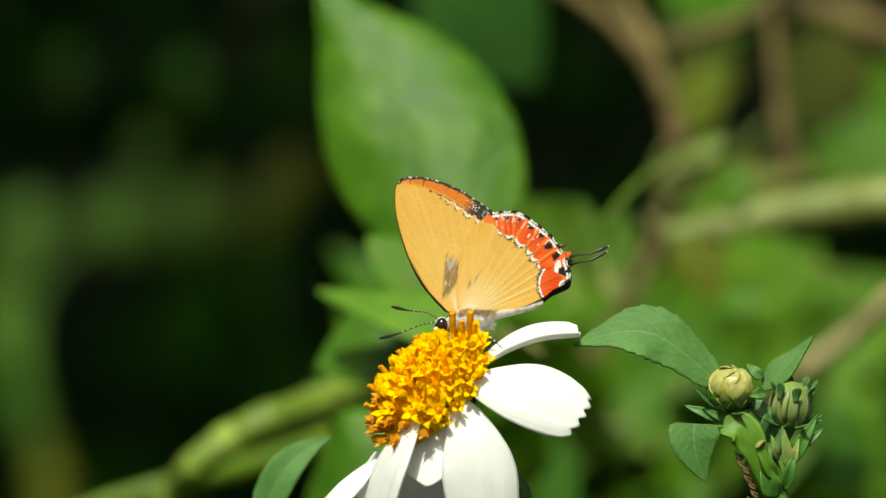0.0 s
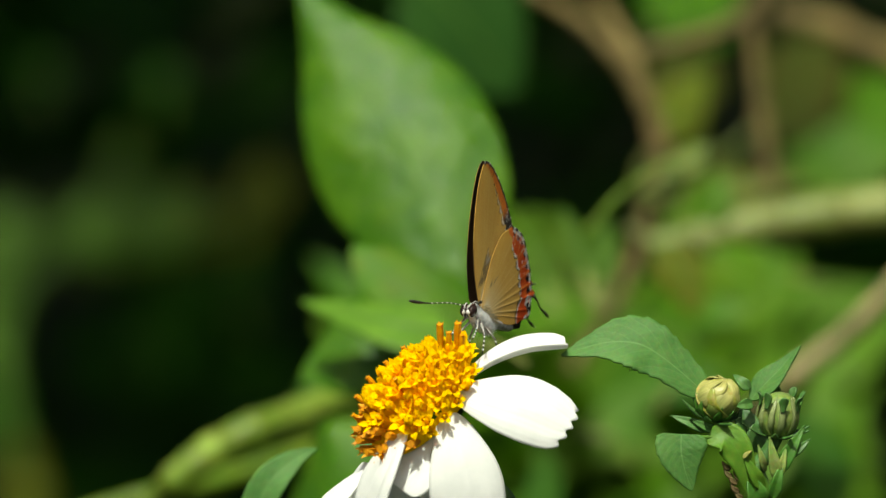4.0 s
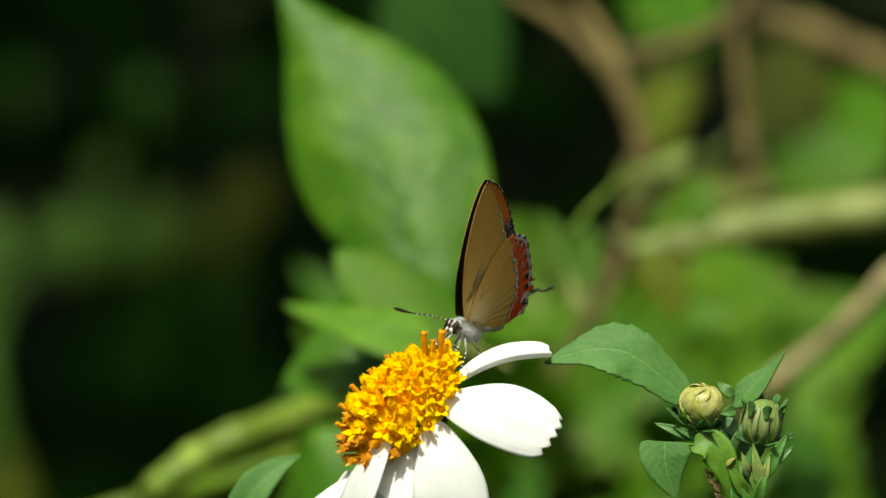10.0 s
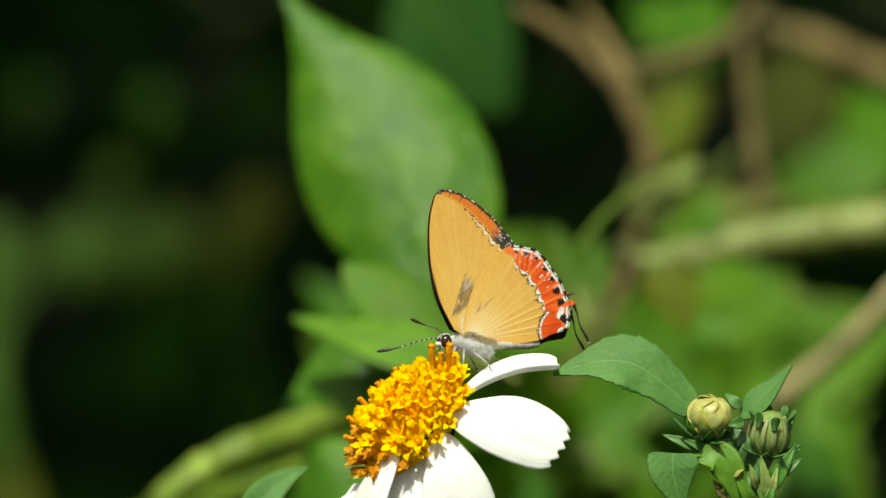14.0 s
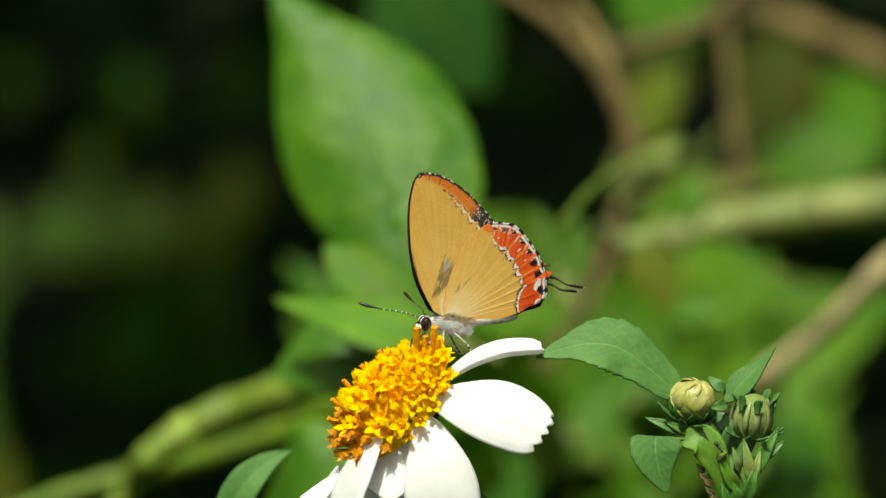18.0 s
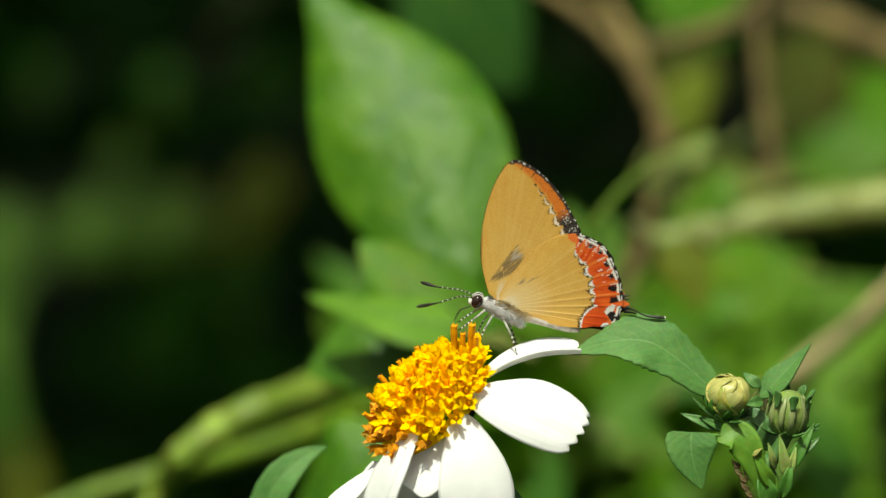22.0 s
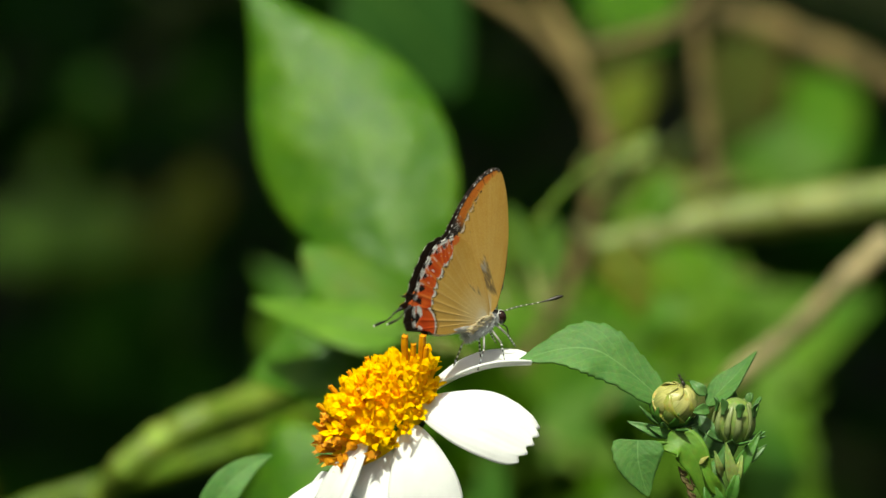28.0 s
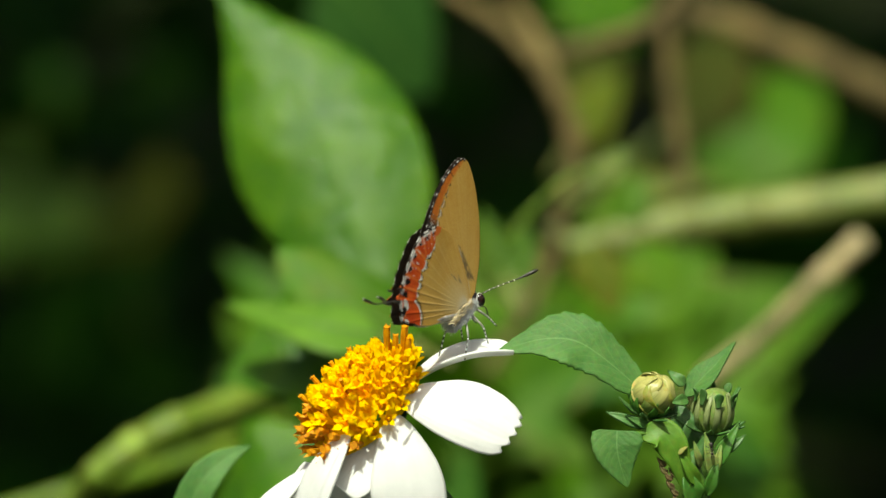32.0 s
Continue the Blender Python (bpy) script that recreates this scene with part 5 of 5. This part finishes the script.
# seconds, millimetres right and up, degrees of heading, pitch and lean
FLIGHT = [
    (0, -0.18, -8.05, 12.5, -0.4, -4.8),
    (0.5, -0.07, -7.94, 8.6, -1.4, 0.7),
    (1, 0.09, -7.50, 11.6, -0.5, 7.5),
    (1.5, 0.03, -7.12, 11.0, -3.5, 11.3),
    (2, -0.08, -5.79, 13.0, -11.5, 16.6),
    (2.5, 0.46, -5.69, 16.8, -13.6, 13.1),
    (2.7, 1.07, -5.31, 20.0, -16.4, 13.0),
    (2.9, 2.14, -4.69, 27.2, -23.4, 13.3),
    (3, 3.05, -4.06, 33.6, -28.8, 14.0),
    (3.2, 4.04, -4.18, 46.2, -29.0, 11.9),
    (3.5, 4.07, -4.92, 61.9, -27.7, 4.2),
    (5.5, 4.14, -5.70, 68.8, -21.1, 2.1),
    (6, 4.15, -5.37, 67.3, -9.5, 8.4),
    (6.5, 4.39, -8.03, 72.6, 2.4, 14.9),
    (7, 4.42, -7.91, 70.5, 4.2, 21.9),
    (7.5, 4.49, -6.72, 68.0, -3.8, 21.4),
    (8, 4.65, -7.22, 65.8, -5.0, 17.2),
    (8.5, 4.57, -8.02, 66.7, -3.6, 20.7),
    (9, 4.73, -6.50, 66.5, -7.8, 16.2),
    (9.5, 4.97, -5.62, 67.3, -20.7, 13.0),
    (10, 4.13, -6.29, 61.6, -13.6, 15.9),
    (10.5, 3.83, -6.09, 59.7, -14.7, 15.2),
    (11, 3.74, -5.72, 59.6, -16.0, 14.3),
    (11.5, 3.73, -5.30, 55.9, -24.4, 7.9),
    (12, 4.04, -5.37, 56.2, -23.2, 10.6),
    (12.5, 3.79, -4.48, 51.7, -29.0, 8.2),
    (12.7, 3.09, -4.63, 39.8, -30.6, 5.3),
    (12.8, 2.84, -4.58, 37.5, -29.9, 2.0),
    (13, 2.34, -4.94, 30.8, -28.4, -1.0),
    (13.5, 1.87, -6.72, 24.6, -15.6, 1.8),
    (14, 2.40, -6.63, 27.0, -15.3, -2.7),
    (14.5, 2.88, -7.17, 34.5, -7.8, -3.9),
    (16.5, 2.91, -6.23, 19.4, -24.3, -10.7),
    (17, 2.50, -6.27, 28.6, -22.9, -7.5),
    (17.5, 2.03, -6.75, 25.2, -15.6, -4.0),
    (18, 2.06, -6.51, 30.1, -9.8, 7.1),
    (18.5, 1.78, -5.74, 25.0, -16.3, 8.2),
    (19, 2.57, -6.33, 18.3, -13.1, 9.5),
    (19.5, 2.09, -6.51, 22.1, -13.8, 9.4),
    (20, 2.08, -6.60, 15.7, -16.0, 10.0),
    (20.5, 2.17, -5.98, 16.1, -18.3, 14.0),
    (21, 2.58, -6.03, 6.0, -17.7, 13.7),
    (21.5, 3.09, -4.68, -3.0, -29.2, 18.5),
    (22, 3.91, -4.50, 0.6, -29.4, 18.7),
    (22.5, 4.11, -4.84, 0.4, -23.4, 18.7),
    (23, 4.31, -5.42, -39.9, -28.5, 10.8),
    (23.5, 4.11, -4.88, -50.0, -30.6, 7.2),
    (24, 5.85, -4.54, -65.3, -33.9, 10.2),
    (24.2, 6.20, -5.01, -73.5, -34.2, 9.9),
    (24.5, 7.26, -5.48, -82.0, -34.8, 4.9),
    (24.7, 8.03, -5.86, -89.5, -36.4, 6.8),
    (25, 8.92, -5.54, -98.7, -37.6, 6.6),
    (25.2, 9.10, -5.63, -109.3, -34.4, 5.7),
    (25.5, 9.91, -5.16, -121.1, -28.8, 2.5),
    (27.5, 11.82, -5.31, -131.0, -25.0, -3.5),
    (28, 11.83, -5.37, -129.6, -25.5, -7.1),
    (28.5, 11.29, -4.99, -129.6, -30.1, -5.6),
    (29, 10.97, -4.53, -123.5, -35.5, -6.2),
    (29.5, 10.61, -4.99, -125.6, -30.1, -2.9),
    (30, 11.02, -4.96, -127.4, -32.0, -4.4),
    (30.5, 11.15, -4.71, -128.3, -33.9, -6.1),
    (31, 11.19, -4.55, -127.8, -33.4, -2.9),
    (31.5, 11.69, -4.42, -127.3, -35.6, -4.6),
    (32, 11.80, -4.55, -125.3, -35.6, -6.9),
]
# seconds, millimetres right, up and towards the eye, degrees of heading
CRAWL = [
    (0, 17.80, -8.60, -3.00, 84),
    (1.6, 16.00, -8.60, -2.00, 61),
    (2, 16.73, -6.87, 0.84, 15),
    (2.3, 19.66, -6.10, 1.20, -2),
    (2.7, 21.51, -6.16, 1.20, -50),
    (2.9, 22.11, -6.87, 1.14, -116),
    (3.2, 21.27, -8.61, 1.08, -111),
    (3.5, 20.80, -9.86, 1.02, -44),
    (5.6, 23.66, -12.61, 0.84, -30),
    (7, 25.76, -13.80, -1.49, -42),
    (14, 30.24, -17.87, -1.79, -55),
    (16, 32.33, -20.86, 2.87, 25),
    (18, 33.11, -19.66, 2.87, -55),
    (20, 33.52, -21.45, 2.75, 25),
    (24, 32.03, -16.67, -1.79, 105),
    (26.5, 29.94, -13.09, 3.23, 34),
    (27.5, 30.83, -12.49, 2.75, 66),
    (28.3, 31.13, -11.83, 0.60, 146),
    (29, 30.89, -11.83, 0.00, 226),
    (30, 32.03, -14.88, -2.39, 306),
    (31, 36.21, -18.47, -0.60, 277),
    (32, 36.45, -20.50, 2.39, 277),
]
# seconds, degrees by which the two hindwings swing up on the body
HINGE = [
    (0, 0.6, 0.6), (1, 0.2, 0.2), (2, 1.7, 1.0), (3, 1.6, 1.0), (5.5, 5.5, 1.0), (6, 1.8, 1.0), (6.5, 4.4, 1.0), (7, 1.1, -0.9), (8, 3.2, 1.0), (9, -3.0, -3.0), (10, 1.7, 1.0), (11, 0.6, 0.6),
    (12, 4.3, 1.0), (14, 1.8, 1.2), (20, 1.0, 0.6), (22, 0.0, 0.0), (23, 3.0, 1.0), (24, 8.5, 1.0), (25.5, 5.3, 10.3), (27.5, 3.5, 8.5), (28.5, 0.7, 5.7), (29, 1.9, 6.9), (30, 5.6, 10.6), (31, 6.4, 11.4), (32, 8.5, 13.5),
]
# seconds, degrees by which the two antennae rise over the level
FEEL = [
    (0, 10, -16), (1, 12, -5), (2, 5, -5), (3, 5, 2), (6, 13, 12), (7, 14, 13), (8, 18, 17), (9, 25, 24), (10, 4, 3), (11, -20, -21),
    (12, -6, -8), (13, -42, -60), (14, 15, -14), (17, 24, -4), (18, 32, 11), (20, 37, 11), (21, 39, 15), (21.5, 9, 6), (22, 2, 0), (22.5, -10, -12),
    (23, -45, -48), (24, -48, -50), (24.5, -22, -24), (25, -15, -16), (25.5, -30, -33), (27.5, 18, 18), (28, 22, 22), (29, 26, 26), (30, 30, 31), (32, 32, 33),
]
# seconds, degrees by which the near and the far tail rise from the wing
FLICK = [
    (0, 10, 14), (1, 18, 22), (2, -2, 2), (3, -28, -24), (5.5, 5, 9), (6, -20, -16), (6.5, -15, -11), (7, 30, 34), (8, -15, -11), (9, 60, 64), (10, 14, 18), (11, -6, -2), (12, -42, -38), (13, -20, -16), (14, -60, -56),
    (17, -50, -46), (18, -12, -8), (19, -4, 0), (20, 4, 8), (22, 10, 14), (23, 20, 24), (25, 14, 10), (25.5, -16, -20), (27.5, -1, -5), (28.5, -14, -18), (29, -16, -20), (30, 34, 30), (31, 26, 22), (32, 29, 25),
]
# seconds, degrees, millimetres right and up
NOD = [
    (0, 0.0, 0.00, 0.00),
    (6, -0.3, 0.00, -0.06),
    (12, -0.2, 0.06, -0.18),
    (14.5, -0.1, 0.06, -0.24),
    (16.5, -0.6, 0.06, -0.18),
    (19, -1.1, 0.18, -0.24),
    (21, -2.0, 0.18, -0.30),
    (25, -1.9, 0.30, -0.30),
    (27.5, -2.6, 0.48, -0.54),
    (28.5, -2.4, 0.60, -0.48),
    (30, -1.8, 0.48, -0.48),
    (31, -1.7, 0.54, -0.36),
    (32, -2.4, 0.90, -0.48),
]
# seconds, millimetres up
SWAY = [
    (0, 0.00),
    (3, 0.00),
    (6, 0.30),
    (9, 0.48),
    (12, 0.48),
    (14.5, 0.18),
    (16.5, -0.90),
    (17, 0.18),
    (17.5, 1.79),
    (18, 0.60),
    (18.5, 1.14),
    (19, -1.49),
    (19.5, 1.85),
    (20, -0.78),
    (20.5, 0.96),
    (21, 0.78),
    (21.5, -0.30),
    (22, 0.54),
    (22.5, -0.36),
    (23, 1.61),
    (23.5, -0.06),
    (24, 1.20),
    (24.5, 0.12),
    (25, 1.08),
    (25.5, 0.42),
    (27.5, 1.25),
    (28, 1.02),
    (29, 0.90),
    (30, 0.54),
    (31, 0.06),
    (32, -0.54),
]

# the same for the arching stems low on the other side
ARCH_SWAY = [
    (0, 0.0), (14.5, 0.0), (17, 0.6), (17.5, 2.7), (18, 2.4), (18.5, 1.2), (19, -0.3), (19.5, 2.4), (20, 0.8), (20.5, 2.1), (21, 2.1), (22, 2.1), (23, 2.3), (25, 2.4), (27.5, 2.1), (28, 1.8),
    (30, 1.4), (31, 1.2), (32, 0.3),
]


def motions():
    rows = []
    for t, x, y, heading, pitch, lean in FLIGHT:
        turn = Matrix.Rotation(radians(heading), 4, "Y") @ Matrix.Rotation(radians(lean), 4, "X") @ Matrix.Rotation(radians(pitch), 4, "Z")
        rows.append((t, PLAN @ Matrix.Translation((x / 1000, y / 1000, 0)) @ turn))
    walk(FLY, rows)
    for ob in FEELERS:
        upper = ob is FEELERS[0]
        rows = []
        for t, x, y, heading, pitch, lean in FLIGHT:
            lift = float(np.interp(t, [f[0] for f in FEEL], [f[1 if upper else 2] for f in FEEL])) - (9 if upper else -3) + pitch
            rows.append((t, Matrix.Rotation(radians(-max(-85, min(62, lift))), 4, "Z")))
        walk(ob, rows)
    hip = Vector((0.0024, 0.0007, 0))

    def swing(t, side):
        side = side or (1 if t < 24.6 else -1)
        a = float(np.interp(t, [h[0] for h in HINGE], [h[1 if side > 0 else 2] for h in HINGE]))
        return Matrix.Translation(hip) @ Matrix.Rotation(radians(a), 4, "Z") @ Matrix.Translation(-hip)
    for ob, side in HINDWINGS:
        walk(ob, [(h[0], swing(h[0], side)) for h in HINGE])
    for ob, side in TAILS:
        root = Matrix.Translation(ob.location.copy())
        walk(ob, [(t, swing(t, side) @ root @ Matrix.Rotation(radians(float(np.interp(t, [f[0] for f in FLICK], [f[1 if side > 0 else 2] for f in FLICK]))), 4, "Z")) for t in sorted({f[0] for f in FLICK} | {h[0] for h in HINGE})])
    walk(ANT, [(t, PLAN @ Matrix.Translation((x / 1000, y / 1000, z / 1000)) @ Matrix.Rotation(radians(turn), 4, "Z")) for t, x, y, z, turn in CRAWL])
    base = PLAN @ Matrix.Translation(CENTRE)
    walk(FLOWER, [(t, base @ Matrix.Translation((x / 1000, y / 1000, 0)) @ Matrix.Rotation(radians(a), 4, "Z")) for t, a, x, y in NOD])
    for ob, share in SWAYING:
        start = PLAN @ Matrix.Translation(ORIGIN[ob.name])
        depth = 1 - ORIGIN[ob.name].z / D
        rows = ARCH_SWAY if share is None else [(t, share * y) for t, y in SWAY]
        walk(ob, [(t, start @ Matrix.Translation((0, depth * y / 1000, 0))) for t, y in rows])


motions()
